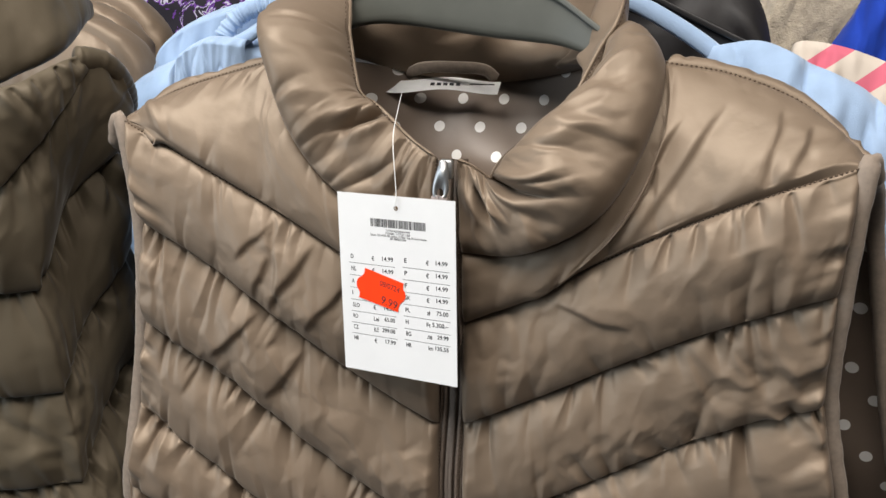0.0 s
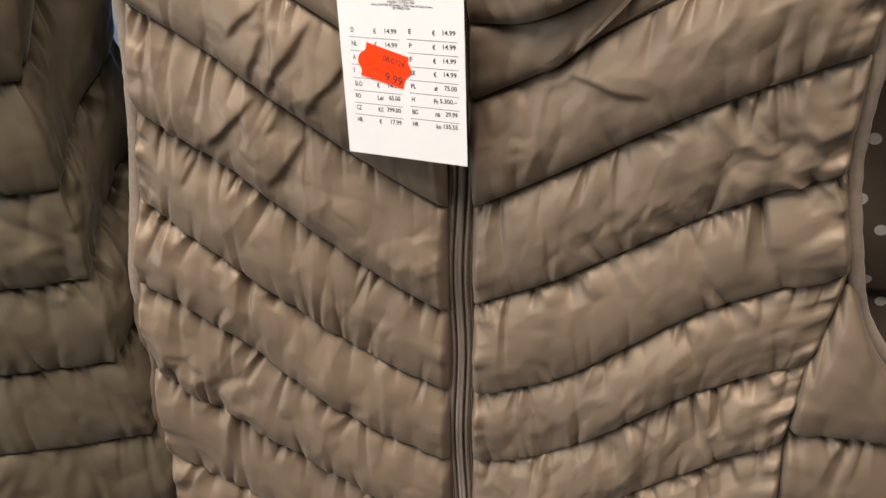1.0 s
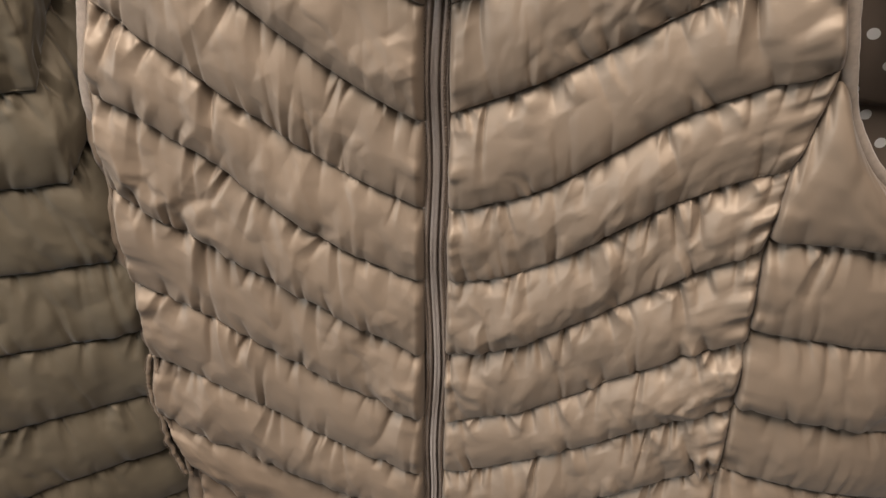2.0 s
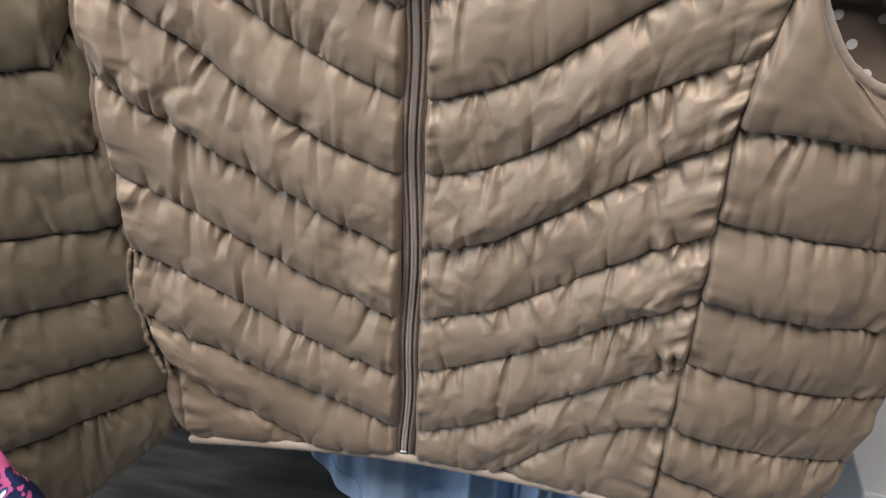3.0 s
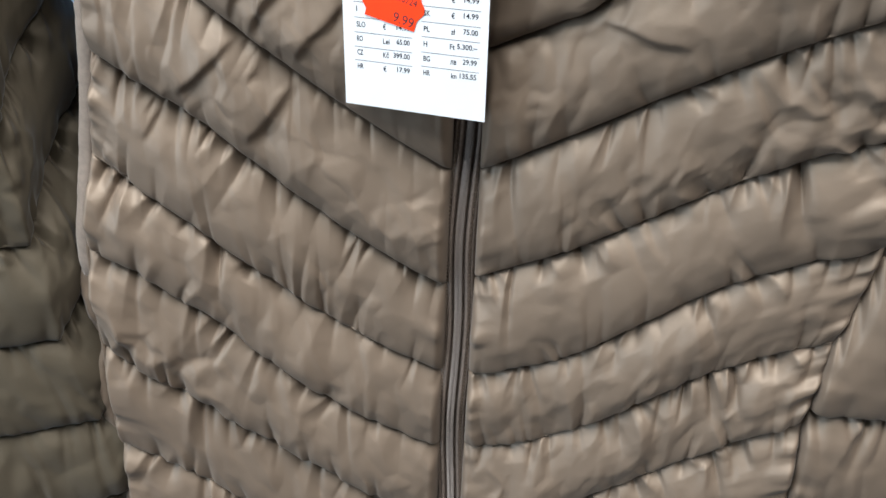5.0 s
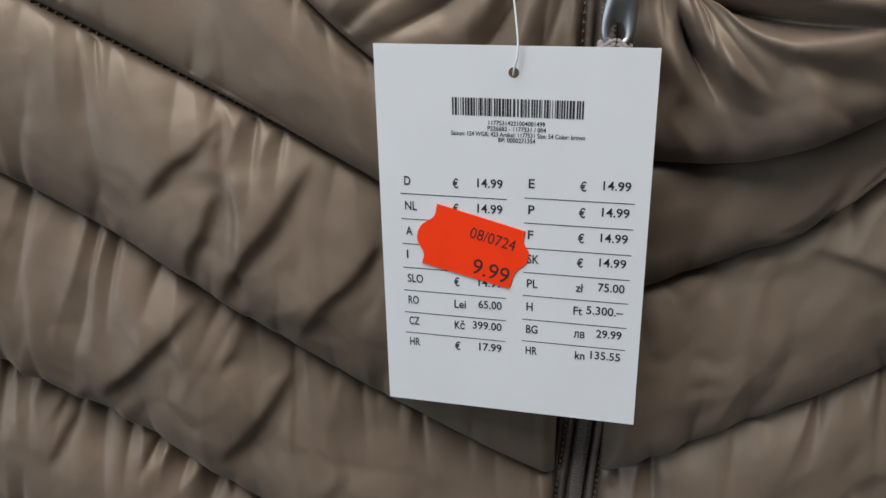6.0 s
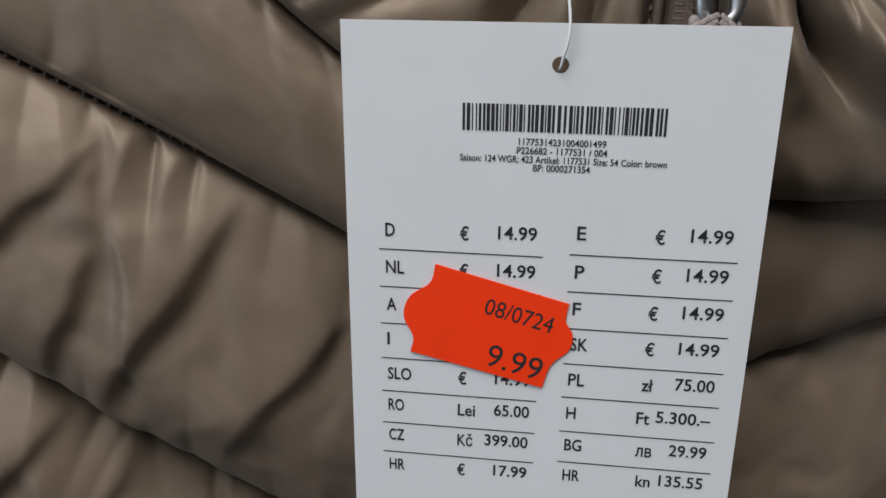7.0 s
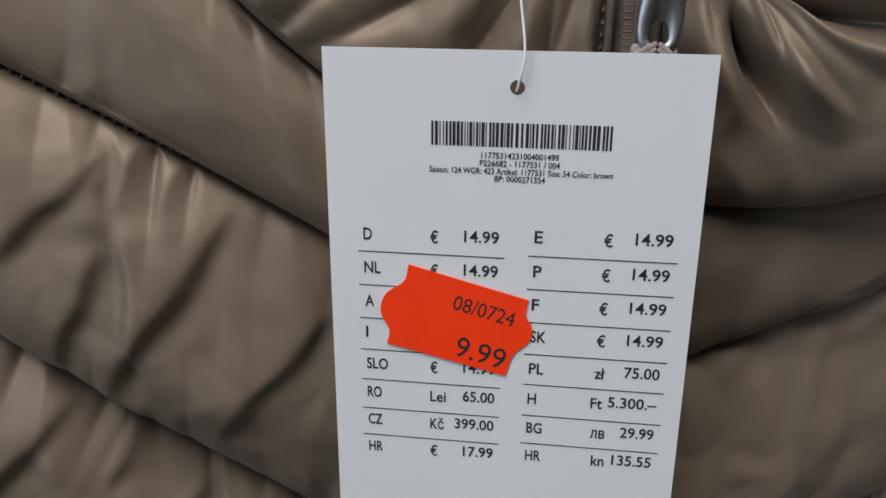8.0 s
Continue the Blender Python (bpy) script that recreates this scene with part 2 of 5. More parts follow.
def quilt(lo, up, seed, height=0.0135, crease=1.0, step=0.0013, ends=(0.007, 0.005), sign=1.0, gather=1.0, tilt=0.0, cap=0.36, along=None, extra=None, crumple=0.6, round_top=False, facets=4.0, sink=1.0, creases=()):
    """A padded channel between two seams, rows from the lower to the upper one, with puckers that start at its seams."""
    rng = random.Random(seed)
    length = np.linalg.norm(np.diff(lo, axis=0), axis=1).sum()
    tall = np.linalg.norm(up - lo, axis=1).mean()
    nu, nv = int(length / step) + 2, int(tall / step * 1.15) + 6
    lo, up = resample(lo, nu), resample(up, nu)
    ramp = np.linspace(0, math.pi, nv)
    v = np.clip(0.5 - 0.5 * np.cos(ramp) * (1 - 0.25 * np.sin(ramp) ** 2), 0, 1)
    V = v[:, None] * np.ones(nu)[None]
    p = lo[None] * (1 - V[..., None]) + up[None] * V[..., None]
    here = np.linalg.norm(up - lo, axis=1)[None] * np.ones(nv)[:, None] + 1e-6
    s = np.linspace(0, length, nu)[None] * np.ones(nv)[:, None]
    w = V * here
    body = np.clip(V, 0, 1) ** 0.34 * np.clip(1 - V, 0, 1) ** 0.58 * 1.86
    if round_top:
        body = np.clip(1 - np.abs(2 * V ** 0.62 - 1) ** 2.3, 0, 1) ** 0.6
    tip = np.ones_like(s)
    for d, e in ((s, ends[0]), (length - s, ends[1])):
        if e > 0:
            tip = tip * np.sqrt(np.clip(1 - (1 - np.clip(d / e, 0, 1)) ** 2, 0, 1))
    h = np.minimum(height, cap * here) * (1 + 0.16 * vnoise(s * 15, w * 9, seed + 5))
    if along is not None:
        h = h * np.interp(np.linspace(0, 1, nu), np.linspace(0, 1, len(along)), along)[None]
    # slow swells of the padding and a faint unevenness of the cloth
    bowed = np.clip(body, 0.1, 1)
    folds = (crumple * 0.0030 * vnoise(s * 17, w * 13, seed + 4) + 0.00022 * vnoise(s * 130, w * 110, seed + 6)) * bowed
    warp = s + 0.0030 * vnoise(s * 22, w * 24, seed + 20) + 0.0010 * vnoise(s * 60, w * 55, seed + 21)

    def fold(d, near, far):
        """One fold across its line: a steep flank and a flatter one."""
        return np.exp(-np.abs(d / np.where(d < 0, near, far)) ** 1.35)

    # crumpled facets of the thin cloth, drawn out from seam to seam
    lean = tilt * 0.6 + 0.35 * vnoise(s * 9, 0 * s, seed + 3)
    turned, crossed = 0.86 * s + (0.5 + lean) * w, 0.86 * w - 0.5 * s
    crumpled = facet(turned * 38, crossed * 30, seed + 50) + 0.42 * facet(turned * 84 + 3, crossed * 70, seed + 51)
    k = 1
    for axis in (0, 1):
        pad = np.concatenate([np.repeat(np.take(crumpled, [0], axis), k, axis), crumpled, np.repeat(np.take(crumpled, [-1], axis), k, axis)], axis)
        crumpled = sum(np.take(pad, range(j, j + crumpled.shape[axis]), axis) for j in range(2 * k + 1)) / (2 * k + 1)
    patch = np.clip(0.65 + 0.9 * vnoise(s * 10, w * 10, seed + 52), 0.15, 1.3)
    folds = folds + (0.0018 + 0.00014 * facets) * crumpled * patch * bowed
    # puckers that the stitching draws in: close under the upper seam, fewer over the lower one
    for from_top, gap, deepest in ((True, 0.0100, 0.0068), (False, 0.0150, 0.0044)):
        d0 = here - w if from_top else w
        pos = rng.uniform(0.0, gap)
        while pos < length:
            reach = tall * (rng.uniform(0.18, 0.50) if rng.random() < 0.72 else rng.uniform(0.5, 0.95))
            patch = 0.45 + 0.9 * float(rand2(math.floor(pos / 0.045), float(from_top), seed))
            deep = rng.uniform(0.3, 1.0) * deepest * (0.65 + 0.7 * pos / length) * gather * patch
            lean = tilt * (1 if from_top else -1) * rng.uniform(0.2, 1.2) + rng.uniform(-0.3, 0.3)
            d = warp - pos - lean * d0
            far = np.clip(d0 / reach, 0, 1)
            wide = rng.uniform(0.0013, 0.0032) * (1 + 1.5 * far)
            if rng.random() < 0.5:
                d = -d
            env = (1 - far) ** 1.1 * (1 - np.exp(-d0 / 0.0022))
            folds = folds - deep * env * (fold(d, wide * 0.7, wide * 1.4) - 0.55 * fold(d - 2.5 * wide, wide, wide * 1.5))
            pos += gap * rng.uniform(0.4, 2.4)
    # single sharp creases, each with one raised flank
    for x0, z0, x1, z1, deep in creases:
        ax, az = x1 - x0, z1 - z0
        size = math.hypot(ax, az)
        t = ((p[..., 0] - x0) * ax + (p[..., 2] - z0) * az) / size ** 2
        d = ((p[..., 0] - x0) * az - (p[..., 2] - z0) * ax) / size + 0.0012 * vnoise(t * 3, 0 * t, seed + 70)
        run = smooth_step(-0.15, 0.15, t) * smooth_step(1.15, 0.8, t)
        folds = folds + deep * run * (0.95 * np.tanh(d / 0.0019) * np.exp(-np.abs(d) / 0.010) - 0.25 * np.exp(-np.abs(d) / 0.0018)) * np.clip(body, 0, 1)
    bunch = max(gather, 0.8) * (np.exp(-(length - s) / 0.017) * vnoise(w * 110 + 0.6 * vnoise(s * 40, w * 30, seed + 13), s * 38, seed + 11) * 0.0040 + np.exp(-s / 0.012) * vnoise(w * 100, s * 25, seed + 12) * 0.0026)
    disp = (h * body + crease * (folds + bunch) * np.clip(np.minimum(w, here - w) / 0.0025, 0, 1)) * tip
    if extra is not None:
        disp = disp + extra(s, V)
    if not round_top:
        # the padding sinks over the lower seam, unevenly
        sag = sink * (0.0022 + 0.0014 * vnoise(s * 55, 0 * s, seed + 40)) * np.exp(-((V - 0.07) / 0.07) ** 2) * np.clip(V / 0.02, 0, 1) * tip
        p = p + (sag / here)[..., None] * (lo - up)[None]
    n = normals_of(p)
    k = max(3, nu // 12)
    pad = np.concatenate([np.repeat(n[:, :1], k, 1), n, np.repeat(n[:, -1:], k, 1)], 1)
    run = np.cumsum(pad, 1)
    n = (run[:, 2 * k:] - run[:, :-2 * k]) / (2 * k)
    n = n / np.linalg.norm(n, axis=2, keepdims=True)
    return p + sign * n * np.maximum(disp, -0.0015)[..., None]


def tube(points, radius, sides=8, flat=1.0, n=None, closed_ends=True, ripple=0.0, seed=0):
    """A swept tube along a curve; flat squeezes it along its second axis."""
    c = spline(points, n or 24)
    t = np.gradient(c, axis=0)
    t /= np.linalg.norm(t, axis=1, keepdims=True) + 1e-12
    ref = np.array([0.0, 1.0, 0.0])
    a = np.cross(t, ref)
    bad = np.linalg.norm(a, axis=1) < 0.2
    a[bad] = np.cross(t[bad], np.array([1.0, 0.0, 0.0]))
    a /= np.linalg.norm(a, axis=1, keepdims=True)
    b = np.cross(t, a)
    ang = np.linspace(0, 2 * math.pi, sides, endpoint=False)
    r = np.full(len(c), radius)
    if ripple:
        r = r * (1 + ripple * vnoise(np.arange(len(c)) * 0.6, np.zeros(len(c)), seed))
    if closed_ends:
        r[0], r[-1] = radius * 0.05, radius * 0.05
    return c[:, None] + r[:, None, None] * (a[:, None] * np.cos(ang)[None, :, None] + flat * b[:, None] * np.sin(ang)[None, :, None])


def box_into(bm, centre, size, m=None, bevel=0.0):
    made = bmesh.ops.create_cube(bm, size=1.0)["verts"]
    mat = Matrix.Translation(centre) @ (m or Matrix()) @ Matrix.Diagonal((*size, 1))
    bmesh.ops.transform(bm, matrix=mat, verts=made)
    if bevel:
        edges = list({e for v in made for e in v.link_edges})
        bmesh.ops.bevel(bm, geom=edges, offset=bevel, segments=2, affect="EDGES", profile=0.5)


def slab(name, lo, hi, mat, parent=None, label=""):
    bm = bmesh.new()
    box_into(bm, [(a + b) / 2 for a, b in zip(lo, hi)], [b - a for a, b in zip(lo, hi)])
    return part(name, bm, mat, parent, label, smooth=False)


def stitches(name, curve, parent, pitch=0.0027, offset=(0, -0.0010, 0), size=0.0006, mat=None):
    """A row of sewn stitches along a seam, one mesh."""
    length = np.linalg.norm(np.diff(curve, axis=0), axis=1).sum()
    c = resample(curve, max(3, int(length / pitch) * 2))
    verts, faces = [], []
    off = np.array(offset)
    for i in range(0, len(c) - 1, 2):
        a, b = c[i] + off, c[i] + (c[i + 1] - c[i]) * 1.35 + off
        d = b - a
        up = np.cross(d, (0, 1, 0))
        up = up / (np.linalg.norm(up) + 1e-9) * size
        out = np.array((0, -size, 0))
        k = len(verts)
        mid = (a + b) / 2 + out * 0.8
        verts += [a + up * 0.3, a - up * 0.3, mid + up, mid - up, mid + out, b + up * 0.3, b - up * 0.3]
        faces += [(k, k + 1, k + 4), (k, k + 4, k + 2), (k + 1, k + 3, k + 4), (k + 2, k + 4, k + 5), (k + 4, k + 6, k + 5), (k + 3, k + 6, k + 4)]
    mesh = bpy.data.meshes.new(name)
    mesh.from_pydata([tuple(v) for v in verts], [], faces)
    ob = link_part(name, mesh, mat or thread, parent)
    return tagged(ob, kind="stuff")


# ---- room ----
tagged(slab("floor", (-3.6, -3.6, -0.1), (3.6, 3.6, 0.0), floor_mat), "dark grey wood-look shop floor", "floor", kind="structure")
tagged(slab("ceiling", (-3.6, -3.6, 2.75), (3.6, 3.6, 2.85), ceiling_mat), "plain white shop ceiling", "ceiling", kind="structure")
tagged(slab("wall_north", (-3.6, 3.6, 0), (3.6, 3.75, 2.75), wall_mat), "plain shop wall, toned grey to limit bounced light", "wall", kind="structure")
# opening added to let the cool lamp in; no window is in view
west = tagged(slab("wall_west", (-3.75, -0.7, 0), (-3.6, 3.6, 2.75), wall_mat), "grey shop wall with an unseen opening added for daylight", "wall", kind="structure")
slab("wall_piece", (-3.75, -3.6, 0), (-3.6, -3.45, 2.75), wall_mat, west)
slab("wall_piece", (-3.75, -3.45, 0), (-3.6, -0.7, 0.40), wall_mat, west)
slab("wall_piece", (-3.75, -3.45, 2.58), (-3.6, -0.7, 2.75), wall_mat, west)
tagged(slab("wall_east", (3.6, -3.6, 0), (3.75, 3.6, 2.75), wall_mat), "plain shop wall, toned grey to limit bounced light", "wall", kind="structure")
tagged(slab("wall_south", (-3.6, -3.75, 0), (3.6, -3.6, 2.75), wall_mat), "plain shop wall, toned grey to limit bounced light", "wall", kind="structure")
# housings added above both overhead lamps, out of view
for x, y, w, d in ((-0.70, -0.55, 0.62, 0.62), (0.95, -0.50, 0.52, 0.52)):
    panel = thing("added_housing", (x, y, 2.72), "unseen flat square housing added above an overhead lamp", "ceiling light", "ceiling light panels")
    slab("housing", (x - w, y - d, 2.715), (x + w, y + d, 2.75), ceiling_mat, panel)

# ---- the quilted vest ----
ZIP_R, ZIP_L = -0.0925, -0.1085


def front_y(x, z):
    """Depth of the vest's front at its seams."""
    fw = 0.016 + 0.022 * smooth_step(-0.06, 0.10, x)
    y = 0.428 - fw * smooth_step(0.98, 1.25, z) - 0.012 * np.minimum(1, np.abs(x + 0.1) / 0.22) ** 2 * smooth_step(1.1, 1.0, z)
    return y + 0.035 * np.clip((x - 0.12) / 0.15, 0, 2) ** 2


def seam(x0, z0, x1, z1, bow, swing, n=160):
    u = np.linspace(0, 1, n)
    x = x0 + (x1 - x0) * u
    z = z0 + (z1 - z0) * u + bow * np.sin(math.pi * u) + swing * np.sin(2 * math.pi * u)
    return np.stack([x, front_y(x, z), z], 1)


# seams from zip to side: height at the zip, end x and z, bow, swing
RIGHT = [
    (1.143, 0.121, 1.252, 0.005, -0.002),
    (1.073, 0.117, 1.184, 0.003, -0.002),
    (1.003, 0.118, 1.119, -0.001, -0.004),
    (0.934, 0.131, 1.056, -0.002, -0.009),
    (0.875, 0.120, 0.993, -0.006, -0.008),
    (0.807, 0.113, 0.938, -0.011, -0.004),
    (0.744, 0.117, 0.867, -0.010, -0.006),
    (0.687, 0.118, 0.809, -0.007, -0.003),
    (0.620, 0.119, 0.748, -0.007, -0.005),
]
LEFT = [
    (1.145, -0.322, 1.262, 0.004, 0.001),
    (1.071, -0.314, 1.196, 0.000, -0.003),
    (0.995, -0.320, 1.127, -0.003, -0.004),
    (0.932, -0.330, 1.063, -0.009, -0.003),
    (0.873, -0.338, 1.003, -0.009, -0.006),
    (0.806, -0.338, 0.929, -0.007, 0.000),
    (0.742, -0.336, 0.851, -0.005, -0.002),
    (0.682, -0.332, 0.780, -0.007, -0.003),
    (0.617, -0.336, 0.721, -0.006, 0.004),
]

# pressed-in creases of the upper front: x and z of both ends, depth
CREASES = [
    (-0.217, 1.205, -0.215, 1.185, 0.0022),
    (-0.218, 1.179, -0.23, 1.15, 0.0024),
    (-0.19, 1.186, -0.219, 1.144, 0.003),
    (-0.23, 1.139, -0.263, 1.107, 0.0028),
    (-0.2, 1.113, -0.223, 1.082, 0.0028),
    (-0.272, 1.107, -0.289, 1.078, 0.0026),
    (-0.215, 1.202, -0.238, 1.179, 0.0022),
    (-0.211, 1.144, -0.214, 1.19, 0.0018),
    (-0.167, 1.163, -0.193, 1.133, 0.0024),
    (-0.212, 1.14, -0.221, 1.117, 0.0022),
    (0.009, 1.154, -0.034, 1.163, 0.0022),
    (0.04, 1.153, 0.056, 1.118, 0.002),
    (0.063, 1.157, 0.084, 1.126, 0.0024),
    (0.030, 1.262, -0.012, 1.196, 0.0030),
    (0.052, 1.270, 0.010, 1.200, 0.0022),
    (0.098, 1.262, 0.088, 1.236, 0.0026),
    (0.084, 1.272, 0.076, 1.232, 0.0022),
]

vest = thing("quilted_vest", (-0.10, 0.46, 0.58), "taupe brown quilted satin vest hanging on a grey hanger", "vest")

# where the vest meets its collar, and the shoulder lines
NECK_R = [(-0.0925, 0.411, 1.189), (-0.050, 0.404, 1.194), (-0.010, 0.400, 1.217), (0.014, 0.413, 1.260), (0.020, 0.440, 1.302)]
NECK_L = [(-0.1085, 0.413, 1.186), (-0.150, 0.412, 1.206), (-0.188, 0.412, 1.236), (-0.213, 0.420, 1.270), (-0.223, 0.440, 1.302)]
SHOULDER_R = [(0.020, 0.440, 1.302), (0.057, 0.436, 1.296), (0.096, 0.428, 1.280), (0.130, 0.409, 1.250)]
SHOULDER_L = [(-0.223, 0.440, 1.302), (-0.262, 0.440, 1.292), (-0.300, 0.434, 1.279), (-0.331, 0.423, 1.259)]


def front_panel(side, rows, zip_x, neck, shoulder, hem_end, run_out, label):
    seams = [seam(zip_x, *r) for r in rows]
    top = np.vstack([spline(neck, 90), spline(shoulder, 71)[1:]])
    hem_u = np.linspace(0, 1, 160)
    hx = zip_x + (hem_end[0] - zip_x) * hem_u
    hz = 0.584 + (hem_end[1] - 0.584) * hem_u
    hem = np.stack([hx, front_y(hx, hz), hz], 1)
    # the lowest seam runs out into the hem
    last = np.interp(hx if hem_end[0] > zip_x else -hx, *[[q if hem_end[0] > zip_x or k else -q for q in col] for k, col in enumerate(zip(*run_out))])
    cut = hem.copy()
    cut[:, 2] = np.maximum(hem[:, 2], last)
    curves = [top] + seams + [cut]
    back = np.stack([resample(c, 60) for c in curves + [hem]]) + np.array([0, 0.003, 0])
    panel = link_part("front_panel", grid_mesh("front_panel", back), lining, vest, label)
    way = 1.0 if zip_x > -0.1 else -1.0
    for k in range(len(curves) - 1):
        up, lo = curves[k], curves[k + 1]
        pts = quilt(lo, up, 31 * k + (7 if side == "r" else 400), height=0.0140 if k else 0.0110, sign=way, ends=(0.007, 0.030 if k == 0 else 0.006), step=0.0007 if side == "l" and k < 4 else 0.0009, gather=0.35 if k == 0 else (1.4 if k > 1 else 0.8) if side == "r" else (0.5 if k < 3 else 1.0), crumple=(0.75, 0.85)[k] if k < 2 else (0.78 if side == "r" else 0.9), facets=(10.0 if k == 0 and side == "r" else 4.0 if k == 0 else (5.0 if k < 4 else 8.0) if side == "l" else 10.0), tilt=0.25, sink=0.35 if k < 3 else 1.0, creases=CREASES)
        link_part("quilted_channel", grid_mesh("quilted_channel", pts), nylon, panel)
    first = int(np.argmax(last > hem[:, 2] + 0.002))
    low, up = hem[first:], cut[first:]
    link_part("quilted_channel", grid_mesh("quilted_channel", quilt(low, up, 77 if side == "r" else 78, height=0.013, sign=way, gather=1.2)), nylon, panel)
    seams = seams + [up]
    curves = curves[:-1] + [hem]
    for c in seams:
        stitches("stitching", c, panel)
    return curves


right = front_panel("r", RIGHT, ZIP_R, NECK_R, SHOULDER_R, (0.119, 0.588), [(-0.02, 0.584), (0.041, 0.646), (0.085, 0.673), (0.119, 0.688)], "front half in chevron-quilted taupe satin")
left = front_panel("l", LEFT, ZIP_L, NECK_L, SHOULDER_L, (-0.310, 0.568), [(-0.170, 0.570), (-0.215, 0.594), (-0.262, 0.622), (-0.312, 0.657)], "front half in chevron-quilted taupe satin")


# bound edges: armholes and hem
ARM_R = [(0.131, 0.408, 1.243)] + [tuple(right[k][-1] + np.array((0.003, 0.0, 0.0))) for k in (1, 2, 3, 4)] + [
    (0.144, 0.424, 1.024), (0.160, 0.428, 0.998), (0.176, 0.434, 0.981), (0.203, 0.446, 0.966), (0.240, 0.468, 0.968), (0.250, 0.492, 0.985)]
BACK_R = [(0.250, 0.492, 0.985), (0.205, 0.486, 1.010), (0.180, 0.478, 1.045), (0.166, 0.474, 1.100), (0.155, 0.470, 1.160), (0.146, 0.462, 1.205), (0.139, 0.440, 1.232), (0.131, 0.414, 1.243)]
ARM_L = [(-0.337, 0.421, 1.246)] + [tuple(left[k][-1] + np.array((-0.004, 0.0, 0.0))) for k in (1, 2, 3, 4, 5)] + [(-0.343, 0.420, 0.975), (-0.347, 0.440, 0.962), (-0.345, 0.470, 0.965)]
ARM_L = [(-0.330, 0.480, 1.222), (-0.334, 0.456, 1.236), (-0.336, 0.438, 1.243)] + ARM_L
for pts, n, shut in ((ARM_R + BACK_R[1:], 240, False), (ARM_L, 140, True)):
    link_part("armhole_binding", grid_mesh("armhole_binding", tube(pts, 0.0052, 10, 0.62, n, closed_ends=shut, ripple=0.07, seed=n), wrap=True), tape, vest, "taupe elastic binding tape")
HEM = [tuple(p) for p in left[-1][::-1][::20]] + [tuple(p) for p in right[-1][::20]] + [(0.19, 0.437, 0.582), (0.255, 0.462, 0.585)]
HEM = [(x, y - 0.006, z - 0.0035) for x, y, z in HEM]
link_part("hem_binding", grid_mesh("hem_binding", tube(HEM, 0.0052, 8, 0.6, 220, ripple=0.06, seed=3), wrap=True), tape, vest, "taupe binding tape along the hem")


def side_panel(seams, seed, sign, label, height=0.0140, along=None):
    back = np.stack([resample(c, 30) for c in seams]) + np.array([0, 0.005, 0])
    panel = link_part("side_panel", grid_mesh("side_panel", back), lining, vest, label)
    for k in range(len(seams) - 1):
        pts = quilt(seams[k + 1], seams[k], seed + 17 * k, height=height, sign=sign, gather=1.1, ends=(0.005, 0.0), crumple=0.9, facets=9.0, along=along)
        link_part("quilted_channel", grid_mesh("quilted_channel", pts), nylon, panel)
        if k:
            stitches("stitching", seams[k], panel)
    return panel


def across(xs, zs):
    x = np.interp(np.linspace(0, 1, 90), np.linspace(0, 1, len(xs)), xs)
    z = spline([(a, b, 0) for a, b in zip(xs, zs)], 90)[:, 1]
    return turned_back(np.stack([x, front_y(x, z), z], 1))


def turned_back(c):
    """Carries a line of the side panel round its fold towards the back."""
    a = np.linspace(0, 1, 31)[1:]
    tail = c[-1] + np.stack([0.010 * np.sin(a * 2.6), 0.075 * a ** 1.2, -0.004 * a], 1)
    return np.vstack([c, tail])


arm_low = spline([(0.117, 0.0, 0.990), (0.1235, 0.0, 1.018), (0.130, 0.0, 1.046), (0.138, 0.0, 1.040), (0.146, 0.0, 1.020), (0.160, 0.0, 0.997), (0.176, 0.0, 0.981), (0.203, 0.0, 0.966), (0.250, 0.0, 0.962), (0.285, 0.0, 0.970)], 90)
arm_low[:, 1] = front_y(arm_low[:, 0], arm_low[:, 2])
arm_low = turned_back(arm_low)
side_r = [arm_low,
          across((0.113, 0.170, 0.230, 0.288), (0.946, 0.943, 0.935, 0.932)),
          across((0.114, 0.175, 0.235, 0.288), (0.877, 0.868, 0.858, 0.852)),
          across((0.1165, 0.180, 0.235, 0.286), (0.811, 0.799, 0.789, 0.782)),
          across((0.117, 0.180, 0.235, 0.280), (0.752, 0.734, 0.722, 0.715)),
          across((0.1175, 0.170, 0.225, 0.268), (0.687, 0.668, 0.655, 0.646)),
          across((0.1175, 0.170, 0.220, 0.258), (0.640, 0.612, 0.602, 0.600)),
          across((0.1175, 0.165, 0.215, 0.255), (0.588, 0.584, 0.584, 0.586))]
side_panel(side_r, 900, 1.0, "side panel with level quilting", along=(1.0, 1.0, 1.0, 0.9, 0.6, 0.4, 0.35, 0.35))
side_l = []
for k in range(5, 10):
    z = left[k][-1][2]
    side_l.append(spline([(left[k][-1][0] + 0.0005, 0.418, z), (left[k][-1][0] - 0.012, 0.430, z - 0.004), (left[k][-1][0] - 0.013, 0.458, z - 0.008), (-0.332, 0.500, z - 0.010)], 60))
side_l.append(spline([(-0.311, 0.418, 0.657), (-0.331, 0.430, 0.655), (-0.338, 0.458, 0.650), (-0.332, 0.500, 0.648)], 60))
side_l.append(spline([(-0.310, 0.418, 0.572), (-0.324, 0.430, 0.574), (-0.334, 0.458, 0.578), (-0.330, 0.500, 0.580)], 60))
side_panel(side_l, 1300, -1.0, "narrow side panel folded towards the back", 0.008)

